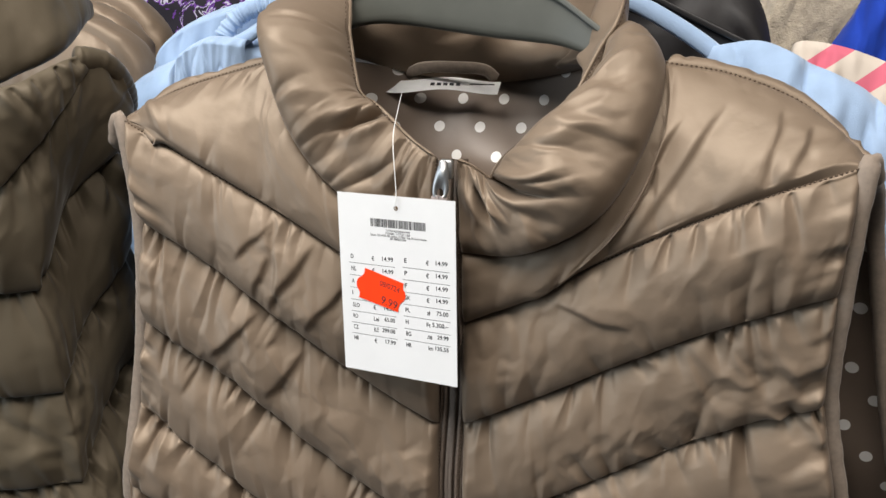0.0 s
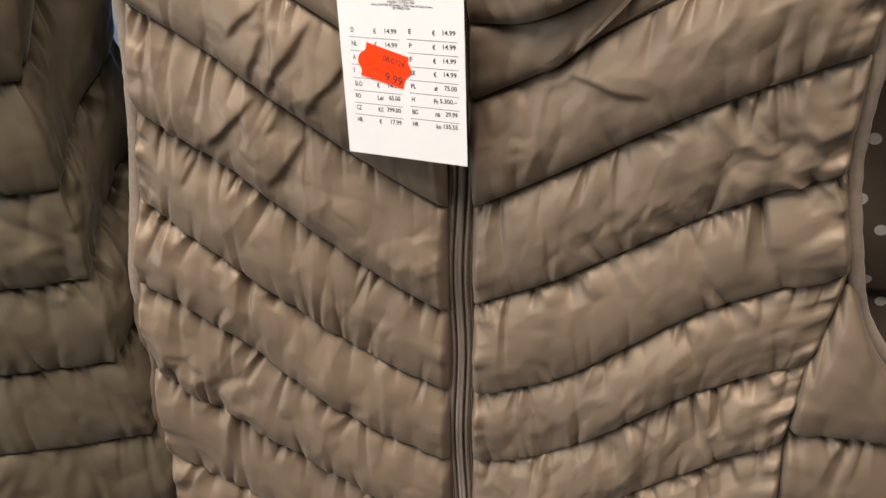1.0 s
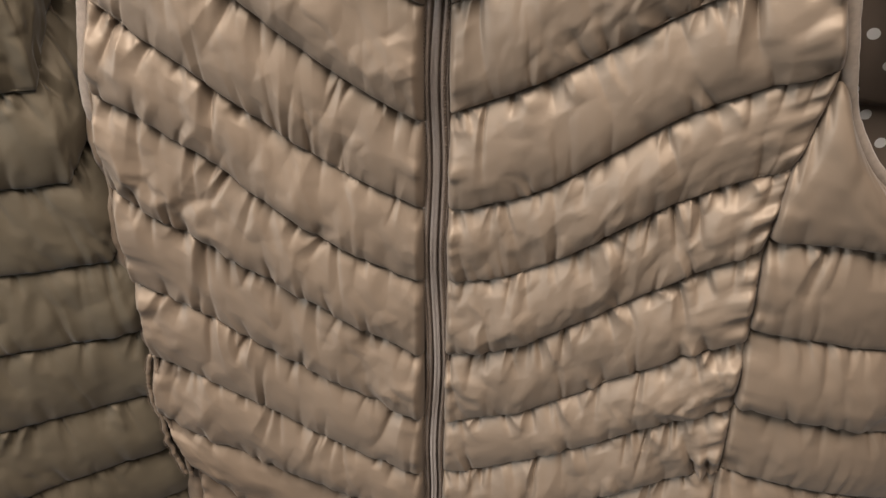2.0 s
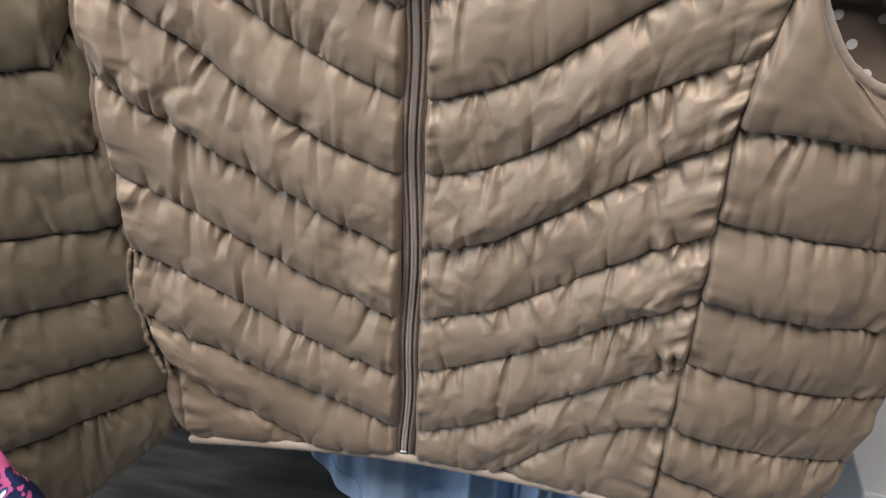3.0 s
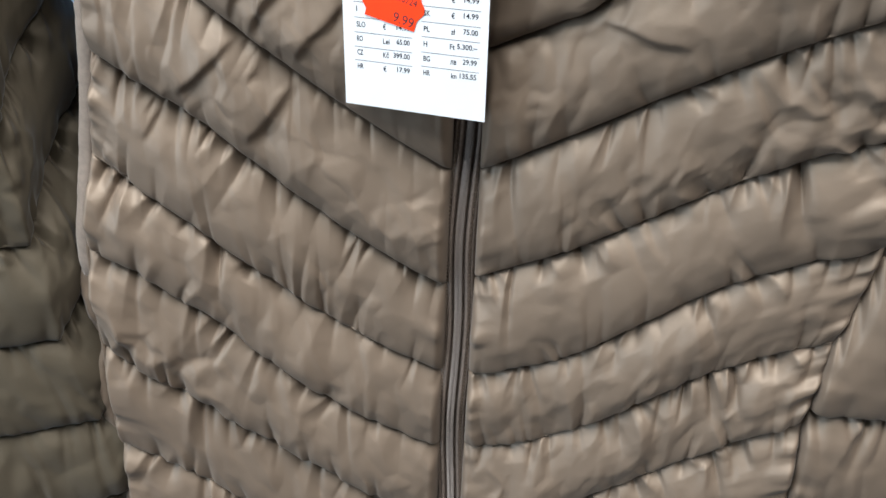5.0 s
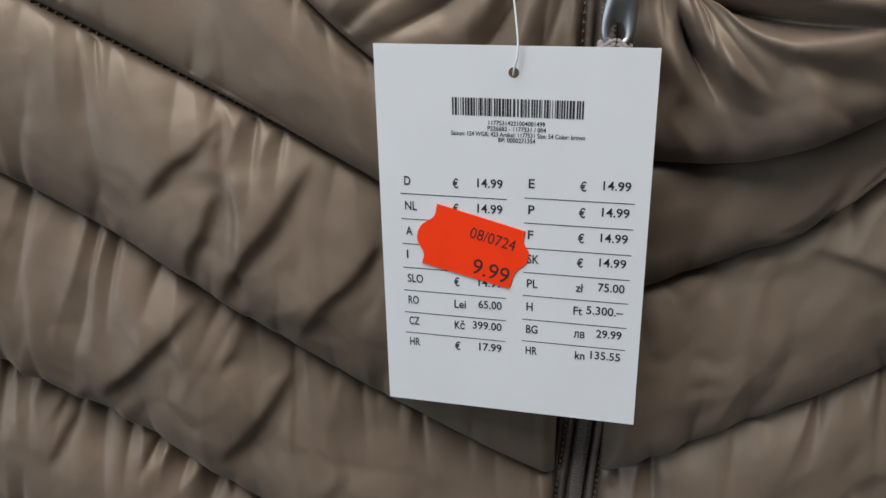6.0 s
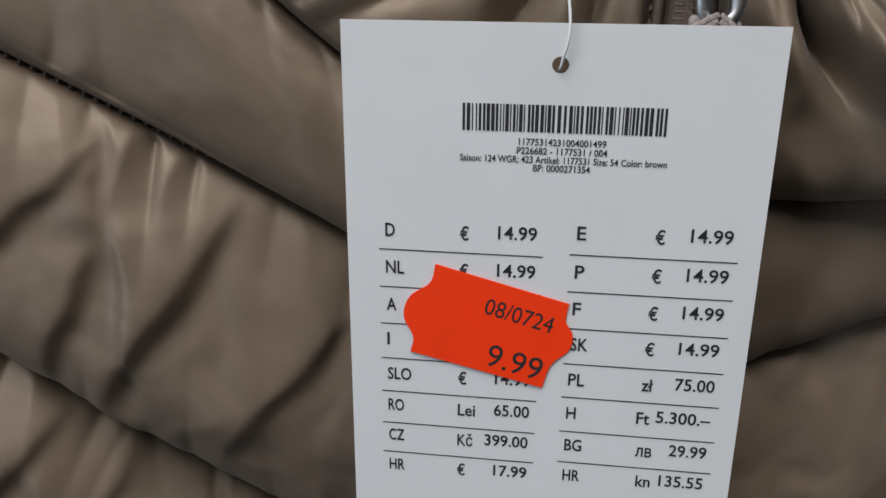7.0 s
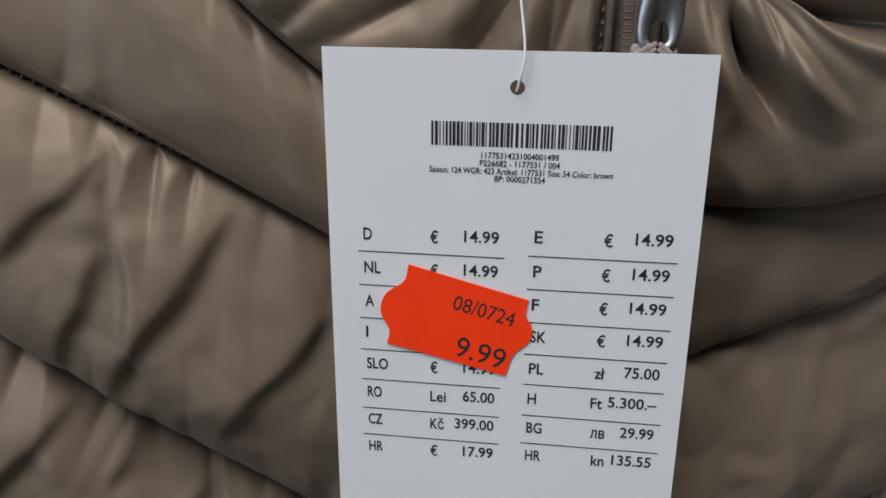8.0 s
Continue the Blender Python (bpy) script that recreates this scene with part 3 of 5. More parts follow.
# welts along both side seams
for welt in ([tuple(left[k][-1] + np.array((-0.0015, -0.0015, 0))) for k in (5, 6, 7, 8, 9)] + [(-0.3125, 0.4165, 0.657), (-0.3105, 0.4165, 0.575)],
             [tuple(right[k][-1] + np.array((-0.0010, -0.0005, 0))) for k in (5, 6, 7, 8, 9)] + [(0.1175, 0.4165, 0.640), (0.1180, 0.4165, 0.592)]):
    link_part("side_seam", grid_mesh("side_seam", tube(welt, 0.0017, 8, 0.8, 160, ripple=0.25, seed=21), wrap=True), nylon, vest)

# slanted pocket opening in the side seam, its two lips standing apart
POCKET = [(-0.3305, 0.4120, 0.778), (-0.3335, 0.4115, 0.752), (-0.3330, 0.4110, 0.726), (-0.3280, 0.4110, 0.695), (-0.3215, 0.4115, 0.665), (-0.3175, 0.4125, 0.645)]
slit = spline(POCKET, 80)
gape = 0.0040 * np.abs(np.sin(np.linspace(0, 2 * math.pi, 80))) ** 0.7
inner = np.stack([slit + np.array([1, 0, 0.2]) * (f * gape)[:, None] + np.array([0, 0.006 * (1 - f * f), 0]) for f in np.linspace(-1, 1, 9)])
pocket = link_part("pocket_opening", grid_mesh("pocket_opening", inner), pocket_dark, vest, "narrow pocket opening in the side seam, its shade painted dark")
for side, seed in ((-1, 61), (1, 62)):
    lip = slit + np.array([side, 0, 0.2 * side]) * (gape + 0.0012)[:, None] + np.array([0, -0.0020, 0])
    lip = lip + 0.0009 * np.stack([vnoise(np.arange(80) * 0.35, np.zeros(80), seed), vnoise(np.arange(80) * 0.4, np.zeros(80), seed + 3), np.zeros(80)], 1)
    link_part("pocket_lip", grid_mesh("pocket_lip", tube([tuple(q) for q in lip[::3]], 0.0021, 10, 0.9, 140, ripple=0.15, seed=seed), wrap=True), nylon, pocket)
    stitches("stitching", lip + np.array([side * 0.0022, -0.0008, 0]), pocket)

# back of the vest: dotted lining inside, quilting outside
top_row = spline([(-0.328, 0.430, 1.256), (-0.270, 0.448, 1.290), (-0.223, 0.460, 1.304), (-0.165, 0.530, 1.297), (-0.10, 0.546, 1.291), (-0.040, 0.533, 1.299), (0.020, 0.460, 1.304), (0.085, 0.448, 1.284), (0.130, 0.436, 1.254)], 70)
rows = [top_row]
for z, xl, xr, yr in ((1.215, -0.322, 0.146, 0.462), (1.16, -0.318, 0.155, 0.470), (1.10, -0.318, 0.166, 0.474), (1.045, -0.325, 0.180, 0.478), (1.01, -0.335, 0.205, 0.486), (0.985, -0.340, 0.250, 0.492), (0.85, -0.340, 0.272, 0.500), (0.70, -0.338, 0.262, 0.500), (0.585, -0.332, 0.250, 0.490)):
    f = np.linspace(0, 1, 70)
    x = xl + (xr - xl) * f
    y = 0.485 + (yr - 0.485) * f + 0.045 * np.sin(math.pi * f) ** 0.7 * smooth_step(0.6, 1.2, z)
    rows.append(np.stack([x, y, np.full(70, z)], 1))
rows = np.stack(rows)
sheet = np.stack([spline(rows[:, c], 120) for c in range(70)], 1)
rumple = 0.004 * vnoise(sheet[..., 0] * 30 + sheet[..., 2] * 12, sheet[..., 2] * 14, 77) - 0.004 * ridge(sheet[..., 0] * 20 - sheet[..., 2] * 8, sheet[..., 2] * 10, 78, 6)
sheet = sheet + np.array([0, 1, 0]) * rumple[..., None]
link_part("back_lining", grid_mesh("back_lining", sheet), dots, vest, "taupe lining printed with white polka dots")
back_panel = link_part("back_panel", grid_mesh("back_panel", sheet + np.array([0, 0.006, 0])), nylon, vest)
for k in range(9):
    a, b = sheet[int(k * 119 / 9)], sheet[int((k + 1) * 119 / 9)]
    off = np.array([0, 0.007, 0])
    link_part("quilted_channel", grid_mesh("quilted_channel", quilt(b + off, a + off, 1700 + k, height=0.012, step=0.004, sign=-1.0)), nylon, back_panel)

# padded strips that run over the shoulders
for pts, end, seed in ((SHOULDER_R, 1, 5), (SHOULDER_L, -1, 6)):
    fr = spline(pts, 60)
    bk = fr + np.array([0.004 * end, 0.034, -0.002])
    bk[:, 1] += 0.004
    q = quilt(fr, bk, 2100 + seed, round_top=True, height=0.006, sign=-1.0 if end < 0 else 1.0, ends=(0.004, 0.008), gather=0.7)
    if q[..., 2].mean() < fr[:, 2].mean():
        q = quilt(fr, bk, 2100 + seed, round_top=True, height=0.006, sign=1.0 if end < 0 else -1.0, ends=(0.004, 0.008), gather=0.7)
    link_part("shoulder_strip", grid_mesh("shoulder_strip", q), nylon, vest)
    stitches("stitching", fr + np.array([0, -0.001, 0.001]), vest)


# ---- the padded collar ----
def even(points, per=14):
    p = np.array(points, float)
    q = np.vstack([2 * p[0] - p[1], p, 2 * p[-1] - p[-2]])
    out = []
    for i in range(1, len(q) - 2):
        a, b, c, d = q[i - 1:i + 3]
        for t in np.linspace(0, 1, per, endpoint=False):
            out.append(0.5 * (2 * b + (c - a) * t + (2 * a - 5 * b + 4 * c - d) * t * t + (3 * b - a - 3 * c + d) * t ** 3))
    return np.array(out + [p[-1]])


COLLAR_LOW = NECK_R + [(0.004, 0.488, 1.310), (-0.040, 0.530, 1.297), (-0.100, 0.545, 1.288), (-0.162, 0.530, 1.294), (-0.208, 0.488, 1.308)] + NECK_L[::-1]
COLLAR_TOP = [(-0.0943, 0.402, 1.2461), (-0.086, 0.4015, 1.2432), (-0.0795, 0.403, 1.239), (-0.0747, 0.406, 1.2356), (-0.0705, 0.403, 1.2427), (-0.0634, 0.401, 1.251), (-0.0512, 0.405, 1.2582), (-0.0401, 0.412, 1.2625), (-0.034, 0.424, 1.2601), (-0.0342, 0.43, 1.2716),
              (-0.0279, 0.438, 1.2896), (-0.0183, 0.446, 1.311), (-0.008, 0.455, 1.332), (-0.012, 0.5, 1.362), (-0.052, 0.538, 1.372), (-0.1, 0.55, 1.374), (-0.15, 0.54, 1.372), (-0.19, 0.5, 1.36), (-0.18, 0.455, 1.328), (-0.1758, 0.446, 1.312),
              (-0.1674, 0.434, 1.2875), (-0.1603, 0.426, 1.2801), (-0.1515, 0.422, 1.2763), (-0.1406, 0.418, 1.2686), (-0.1276, 0.411, 1.2585), (-0.1147, 0.406, 1.2506), (-0.1069, 0.403, 1.2469)]
BULGE = [(0.006, 0), (0.024, 0), (0.028, 0), (0.027, 0), (0.026, 0), (0.025, 0), (0.024, 0), (0.022, 0), (0.024, 0), (0.030, 0), (0.034, 0), (0.026, 0), (0.015, 0), (0.010, 0), (0.004, 0)]
low, bul = even(COLLAR_LOW, 22), even(BULGE, 22)[:, 0]
low, high = resample(low, len(low)), resample(even(COLLAR_TOP, 12), len(low))
away = low + high - 2 * np.array([-0.10, 0.475, 0.0])
away[:, 2] = 0
away /= np.linalg.norm(away, axis=1, keepdims=True)
span = np.linalg.norm(np.diff(low, axis=0), axis=1).sum()


def collar_dents(sd, v):
    """The pinch beside the zip and the kinks where the collar folds over."""
    out = 0 * sd
    for a0, s0, k, da, ds, deep in (
            (0.034, 0.62, -0.02, 0.0050, 0.16, 0.016), (0.052, 0.85, 0.03, 0.0040, 0.25, 0.004), (0.088, 0.95, -0.035, 0.0045, 0.40, 0.020), (0.112, 0.62, -0.05, 0.0028, 0.22, 0.003), (0.150, 0.30, 0.02, 0.008, 0.4, 0.003),
            (span - 0.096, 0.90, 0.035, 0.0040, 0.30, 0.014), (span - 0.066, 0.40, 0.04, 0.0030, 0.30, 0.003), (span - 0.040, 0.55, 0.02, 0.0030, 0.3, 0.0035), (span - 0.020, 0.45, -0.01, 0.0025, 0.3, 0.003)):
        d = sd - a0 - k * (v - s0)
        out = out - deep * np.exp(-((v - s0) / ds) ** 2) * (np.exp(-np.abs(d / da)) - 0.35 * np.exp(-((np.abs(d) - 3 * da) / (1.8 * da)) ** 2))
    return out


P = quilt(low, high, 4100, height=0.030, cap=0.9, along=bul / 0.030, round_top=True, ends=(0.003, 0.003), gather=0.55, extra=collar_dents, step=0.0012, crumple=0.6, facets=14.0)
collar = link_part("collar", grid_mesh("collar", P), nylon, vest, "thick padded stand collar")
S = np.linspace(0, 1, 30)[:, None] * np.ones(len(low))[None]
A = np.linspace(0, span, len(low))[None] * np.ones(30)[:, None]
folds = vnoise(A * 34 + S * 2, S * 2.2, 41) - ridge(A * 22 + S * 1.5, S * 1.6, 43, 7)
inner = high[None] * (1 - S[..., None]) + low[None] * S[..., None] - away[None] * (0.008 * np.sin(math.pi * S) * np.clip(1 + folds * 1.3 + 0.5 * facet(A * 40, S * 4, 45), -0.3, 3))[..., None] - away[None] * 0.0012
link_part("collar_rim", grid_mesh("collar_rim", tube([tuple(q) for q in high[::6]], 0.0013, 8, 1.0, 320, ripple=0.12, seed=14), wrap=True), nylon, vest)
link_part("collar_lining", grid_mesh("collar_lining", inner[:, ::-1]), nylon, vest)
stitches("stitching", P[int(len(P) * 0.955)], collar, offset=(0, -0.0006, 0.0008), size=0.0006)

# hanging loop and woven label inside the neck
link_part("hanging_loop", grid_mesh("hanging_loop", tube([(-0.166, 0.530, 1.292), (-0.150, 0.522, 1.298), (-0.125, 0.520, 1.2985), (-0.106, 0.524, 1.297), (-0.098, 0.532, 1.290)], 0.0042, 8, 0.3, 40), wrap=True), tape, vest)
lx = np.linspace(-0.176, -0.094, 40)
lab = []
for d in np.linspace(0, 1, 10):
    lab.append(np.stack([lx, 0.527 - 0.012 * d - 0.003 * np.sin(lx * 70), 1.290 - 0.0085 * d + 0.0015 * np.sin(lx * 90 + 1)], 1))
neck_label = link_part("neck_label", grid_mesh("neck_label", np.stack(lab)), label_mat, vest, "white woven size label")
bm = bmesh.new()
for k in range(5):
    box_into(bm, (-0.142 + k * 0.0045, 0.5195 - 0.003 * math.sin((-0.142 + k * 0.0045) * 70), 1.2866), (0.003, 0.0005, 0.0022), Matrix.Rotation(radians(-35), 4, "X"))
box_into(bm, (-0.106, 0.5195, 1.2868), (0.018, 0.0004, 0.0007), Matrix.Rotation(radians(-35), 4, "X"))
part("print", bm, ink, neck_label, smooth=False)

# ---- zip ----
zz = np.linspace(0.583, 1.246, 240)
zx = -0.1005 + 0.0014 * np.sin(zz * 17 + 1.0) + 0.0012 * np.sin(zz * 41)
zy = front_y(zx, zz) - 0.0035 - 0.004 * smooth_step(1.17, 1.20, zz) + 0.0012 * np.sin(zz * 60)
zc = np.stack([zx, zy, zz], 1)
zipper = link_part("zip", grid_mesh("zip", tube([tuple(p) for p in zc[::12]], 0.0021, 8, 0.35, 240), wrap=True), zip_teeth, vest, "brown coil zip")
for sgn in (-1, 1):
    strips = []
    for f in np.linspace(0, 1, 25):
        w = 0.0018 + 0.0088 * f
        strips.append(zc + np.array([sgn * w, 0.0012 * (1 - f) + 0.0022 * math.exp(-((f - 0.14) / 0.09) ** 2) + 0.0016 * math.exp(-((f - 0.62) / 0.07) ** 2) - 0.0008 * math.exp(-((f - 0.40) / 0.16) ** 2) + 0.007 * f ** 5, 0]))
    pts = np.stack(strips)
    link_part("zip_tape", grid_mesh("zip_tape", pts if sgn > 0 else pts[::-1]), zip_tape, zipper, "grey-brown ribbed tape")
    edge = zc + np.array([sgn * 0.0070, 0.0004, 0])
    stitches("stitching", edge, zipper, pitch=0.0026, size=0.00045, offset=(0, -0.0006, 0))
    verts, faces = [], []
    for z in np.arange(0.590, 1.236, 0.00135):
        c = np.array([np.interp(z, zz, zx), np.interp(z, zz, zy) - 0.0004, z])
        k = len(verts)
        for dx, dy, dz in ((0.0003, 0, -0.0004), (0.0024, 0.0004, -0.0004), (0.0024, 0.0004, 0.0003), (0.0003, 0, 0.0003), (0.0008, -0.0009, -0.0002), (0.0020, -0.0006, -0.0002)):
            verts.append(tuple(c + np.array([sgn * dx, dy, dz + (0.00067 if sgn > 0 else 0)])))
        faces += [(k, k + 1, k + 5, k + 4), (k + 4, k + 5, k + 2, k + 3), (k, k + 4, k + 3), (k + 1, k + 2, k + 5)]
    mesh = bpy.data.meshes.new("zip_teeth")
    mesh.from_pydata(verts, [], faces)
    tagged(link_part("zip_teeth", mesh, zip_teeth, zipper), kind="stuff")
bm = bmesh.new()
box_into(bm, (float(zx[0]), float(zy[0]) - 0.0012, 0.5865), (0.0062, 0.0026, 0.0042), bevel=0.0007)
part("bottom_stop", bm, steel, zipper, "small pale metal end stop")
# slider with its keyhole pull
SLIDE = Vector((-0.0990, 0.3965, 1.241))
bm = bmesh.new()
box_into(bm, SLIDE, (0.0085, 0.0050, 0.0115), bevel=0.0016)
box_into(bm, SLIDE + Vector((0, -0.0034, 0.001)), (0.0028, 0.0030, 0.0085), bevel=0.0010)
slider = part("slider", bm, steel, zipper, "nickel zip slider")


def ring_plate(outer, inner, thick, m):
    """A flat plate with a hole, from two outlines of equal count."""
    bm = bmesh.new()
    rings = []
    for y, grow in ((-thick / 2, 0.0), (thick / 2, 0.0)):
        rings.append(([bm.verts.new((x, y, z)) for x, z in outer], [bm.verts.new((x, y, z)) for x, z in inner]))
    n = len(outer)
    for i in range(n):
        j = (i + 1) % n
        (o0, i0), (o1, i1) = rings
        bm.faces.new((o0[i], o0[j], i0[j], i0[i]))
        bm.faces.new((o1[j], o1[i], i1[i], i1[j]))
        bm.faces.new((o0[j], o0[i], o1[i], o1[j]))
        bm.faces.new((i0[i], i0[j], i1[j], i1[i]))
    bmesh.ops.bevel(bm, geom=[e for e in bm.edges if abs(e.verts[0].co.y - e.verts[1].co.y) < 1e-6 and len(e.link_faces) == 2 and e.calc_face_angle(0) > 1.2], offset=thick * 0.25, segments=2, affect="EDGES")
    bmesh.ops.transform(bm, matrix=m, verts=bm.verts)
    bmesh.ops.recalc_face_normals(bm, faces=bm.faces)
    return bm


def oval(w0, w1, z0, z1, n=28):
    """An outline that widens from w0 at z0 to w1 at z1."""
    pts = []
    for i in range(n):
        a = 2 * math.pi * i / n
        f = 0.5 - 0.5 * math.cos(a)
        w = w0 + (w1 - w0) * f
        pts.append((w / 2 * math.copysign(abs(math.sin(a)) ** 0.6, math.sin(a)), z0 + (z1 - z0) * f))
    return pts


PULL = pose(-0.0980, 0.3872, 1.2470, -2, 6, 4)
bm = ring_plate(oval(0.0056, 0.0112, 0.0, -0.0225), oval(0.0032, 0.0052, -0.0160, -0.0206), 0.0016, PULL)
pull = part("pull_tab", bm, steel, zipper, "nickel pull tab with an eyelet")
bm = bmesh.new()
box_into(bm, (0, 0.0005, -0.0255), (0.0096, 0.0020, 0.0095), bevel=0.0008)
for k in range(8):
    for side in (-1, 1):
        box_into(bm, (side * 0.0023, -0.0009, -0.0216 - k * 0.0011), (0.0050, 0.0009, 0.0010), Matrix.Rotation(radians(32 * side), 4, "Y"), bevel=0.0002)
bmesh.ops.transform(bm, matrix=PULL, verts=bm.verts)
tagged(part("cord_pull", bm, webbing, zipper, "grey braided cord end"), kind="stuff")

# ---- the price tag ----
TAG_U = Vector((0.984, -0.1777, 0.0)).normalized()
TAG_V = Vector((0.0105, 0.058, -0.998))
TAG_V = (TAG_V - TAG_U * TAG_V.dot(TAG_U)).normalized()
TAG_N = TAG_V.cross(TAG_U)
if TAG_N.y > 0:
    TAG_N = -TAG_N
TAG_M = Matrix((TAG_U, -TAG_V, TAG_N)).transposed().to_4x4()
TAG_M.translation = (-0.12725, 0.3905, 1.1685)
price_tag = thing("price_tag", TAG_M.translation, "white card price tag with printed prices and orange sticker", "price tag")


def on_tag(verts):
    for v in verts:
        v.co = TAG_M @ v.co


def mm(u, v):
    return u / 1000, -v / 1000


bm = bmesh.new()
W, H, N = 0.0393, 0.0571, 40
hole = [(0.0009 + 0.0015 * math.cos(a), 0.0495 + 0.0015 * math.sin(a)) for a in np.linspace(0, 2 * math.pi, 24, endpoint=False)]
W0, TOP_H = -0.0388, 0.0567
edge_pts = [(W0 + (W - W0) * i / N, -H) for i in range(N)] + [(W, -H + (TOP_H + H) * i / N) for i in range(N)] + [(W + (W0 - W) * i / N, TOP_H) for i in range(N)] + [(W0, TOP_H - (TOP_H + H) * i / N) for i in range(N)]
for z in (0.0002, -0.0002):
    loops = []
    for outline in (edge_pts, hole):
        vs = [bm.verts.new((x, y, z)) for x, y in outline]
        loops += [bm.edges.new((vs[i], vs[(i + 1) % len(vs)])) for i in range(len(vs))]
    bmesh.ops.triangle_fill(bm, edges=loops, use_beauty=True)
bm.verts.ensure_lookup_table()
for start, count in ((0, 4 * N), (4 * N, 24)):
    off = 4 * N + 24
    for i in range(count):
        a, b = start + i, start + (i + 1) % count
        bm.faces.new((bm.verts[a], bm.verts[b], bm.verts[off + b], bm.verts[off + a]))
bmesh.ops.recalc_face_normals(bm, faces=bm.faces)
on_tag(bm.verts)
tag_card = part("card", bm, card, price_tag, "stiff white card with a punched hole", smooth=False)


def printed(text, u, v, width, tall, parent, align="l", turn=0.0, lift=0.00032, mat=None, name="print", bold=0.012):
    """Printed writing on the card, in millimetres from its middle; v runs down."""
    curve = bpy.data.curves.new("text", "FONT")
    curve.body, curve.size, curve.resolution_u, curve.offset = text, 1.0, 3, bold
    ob = bpy.data.objects.new("text", curve)
    scene.collection.objects.link(ob)
    mesh = bpy.data.meshes.new_from_object(ob.evaluated_get(bpy.context.evaluated_depsgraph_get()))
    bpy.data.objects.remove(ob)
    if not len(mesh.vertices):
        return None
    lo = [min(p.co[k] for p in mesh.vertices) for k in (0, 1)]
    hi = [max(p.co[k] for p in mesh.vertices) for k in (0, 1)]
    k = tall / 1000 / 0.70
    sx = width / 1000 / max(hi[0] - lo[0], 1e-6)
    shift = {"l": lo[0], "r": hi[0], "c": (lo[0] + hi[0]) / 2}[align]
    x0, y0 = mm(u, v)
    rot = Matrix.Rotation(radians(turn), 3, "Z")
    for p in mesh.vertices:
        q = rot @ Vector(((p.co.x - shift) * sx, (p.co.y - 0.35) * k, 0))
        p.co = (x0 + q.x, y0 + q.y, lift)
    on_tag(mesh.vertices)
    return link_part(name, mesh, mat or ink, parent)


def bar(u0, v0, u1, v1, parent, lift=0.0003, name="rule"):
    bm = bmesh.new()
    n = 12
    vs = []
    for i in range(n + 1):
        f = i / n
        for v in (v0, v1):
            x, y = mm(u0 + (u1 - u0) * f, v)
            vs.append(bm.verts.new((x, y, lift)))
    for i in range(n):
        bm.faces.new((vs[2 * i], vs[2 * i + 1], vs[2 * i + 3], vs[2 * i + 2]))
    on_tag(bm.verts)
    return part(name, bm, ink, parent, smooth=False)


euro = chr(0x20ac)
LEFT_ROWS = [("D", 1.9, euro, 1.7, "14.99", 7.4), ("NL", 3.6, euro, 1.7, "14.99", 7.4), ("A", 2.0, "", 0, "", 0), ("I", 0.5, "", 0, "", 0), ("SLO", 4.9, euro, 1.7, "14.99", 7.2),
             ("RO", 3.3, "Lei", 3.6, "65.00", 7.2), ("CZ", 3.3, "K" + chr(0x10d), 3.2, "399.00", 9.0), ("HR", 3.3, euro, 1.7, "17.99", 7.0)]
LEFT_V = [-17.4, -9.7, -1.7, 5.9, 13.8, 21.1, 28.3, 35.6]
RIGHT_ROWS = [("E", 1.7, euro, 1.8, "14.99", 7.6), ("P", 1.8, euro, 1.8, "14.99", 7.6), ("F", 1.6, euro, 1.8, "14.99", 7.6), ("SK", 3.4, euro, 1.8, "14.99", 7.6), ("PL", 3.2, "z" + chr(0x142), 2.2, "75.00", 7.6),
              ("H", 1.9, "Ft", 2.6, "5.300." + chr(0x2013), 10.6), ("BG", 3.5, chr(0x43b) + chr(0x432), 3.2, "29.99", 7.4), ("HR", 3.5, "kn", 2.9, "135.55", 8.8)]
RIGHT_V = [-18.5, -10.7, -3.0, 4.6, 12.4, 20.0, 27.5, 34.8]
for (a, aw, c, cw, p, pw), v in zip(LEFT_ROWS, LEFT_V):
    printed(a, -31.2, v, aw, 2.7, tag_card)
    if p:
        printed(c, -16.6, v + 0.1, cw, 2.7, tag_card)
        printed(p, -1.9, v - 0.45, pw, 2.6, tag_card, "r")
for (a, aw, c, cw, p, pw), v in zip(RIGHT_ROWS, RIGHT_V):
    printed(a, 5.6, v, aw, 2.7, tag_card)
    printed(c, 20.0, v + 0.1, cw, 2.7, tag_card) if c not in ("Ft", "kn") else printed(c, 19.6 if c == "Ft" else 20.6, v, cw, 2.7, tag_card)
    printed(p, 34.0, v - 0.55, pw, 2.6, tag_card, "r")
for v in (-13.3, -5.4, 2.6, 10.4, 18.0, 25.5, 32.6):
    bar(-32.5, v - 0.12, -0.6, v + 0.12, tag_card)
for v in (-14.1, -6.5, 1.3, 9.0, 16.5, 24.4, 31.7):
    bar(4.4, v - 0.12, 35.3, v + 0.12, tag_card)
printed("11775314231004001499", 1.9, -35.6, 15.8, 1.25, tag_card, "c")
printed("P226682 - 1177531 / 004", 1.9, -33.95, 16.4, 1.25, tag_card, "c")
printed("Saison: 124 WGR: 423 Artikel: 1177531 Size: 54 Color: brown", 2.0, -32.3, 37.6, 1.25, tag_card, "c")
printed("BP: 0000271354", 2.0, -30.75, 10.4, 1.25, tag_card, "c")
bars = random.Random(12)
barcode = part("barcode", bmesh.new(), ink, tag_card, "black printed barcode", smooth=False)
u = -16.4
bm = bmesh.new()
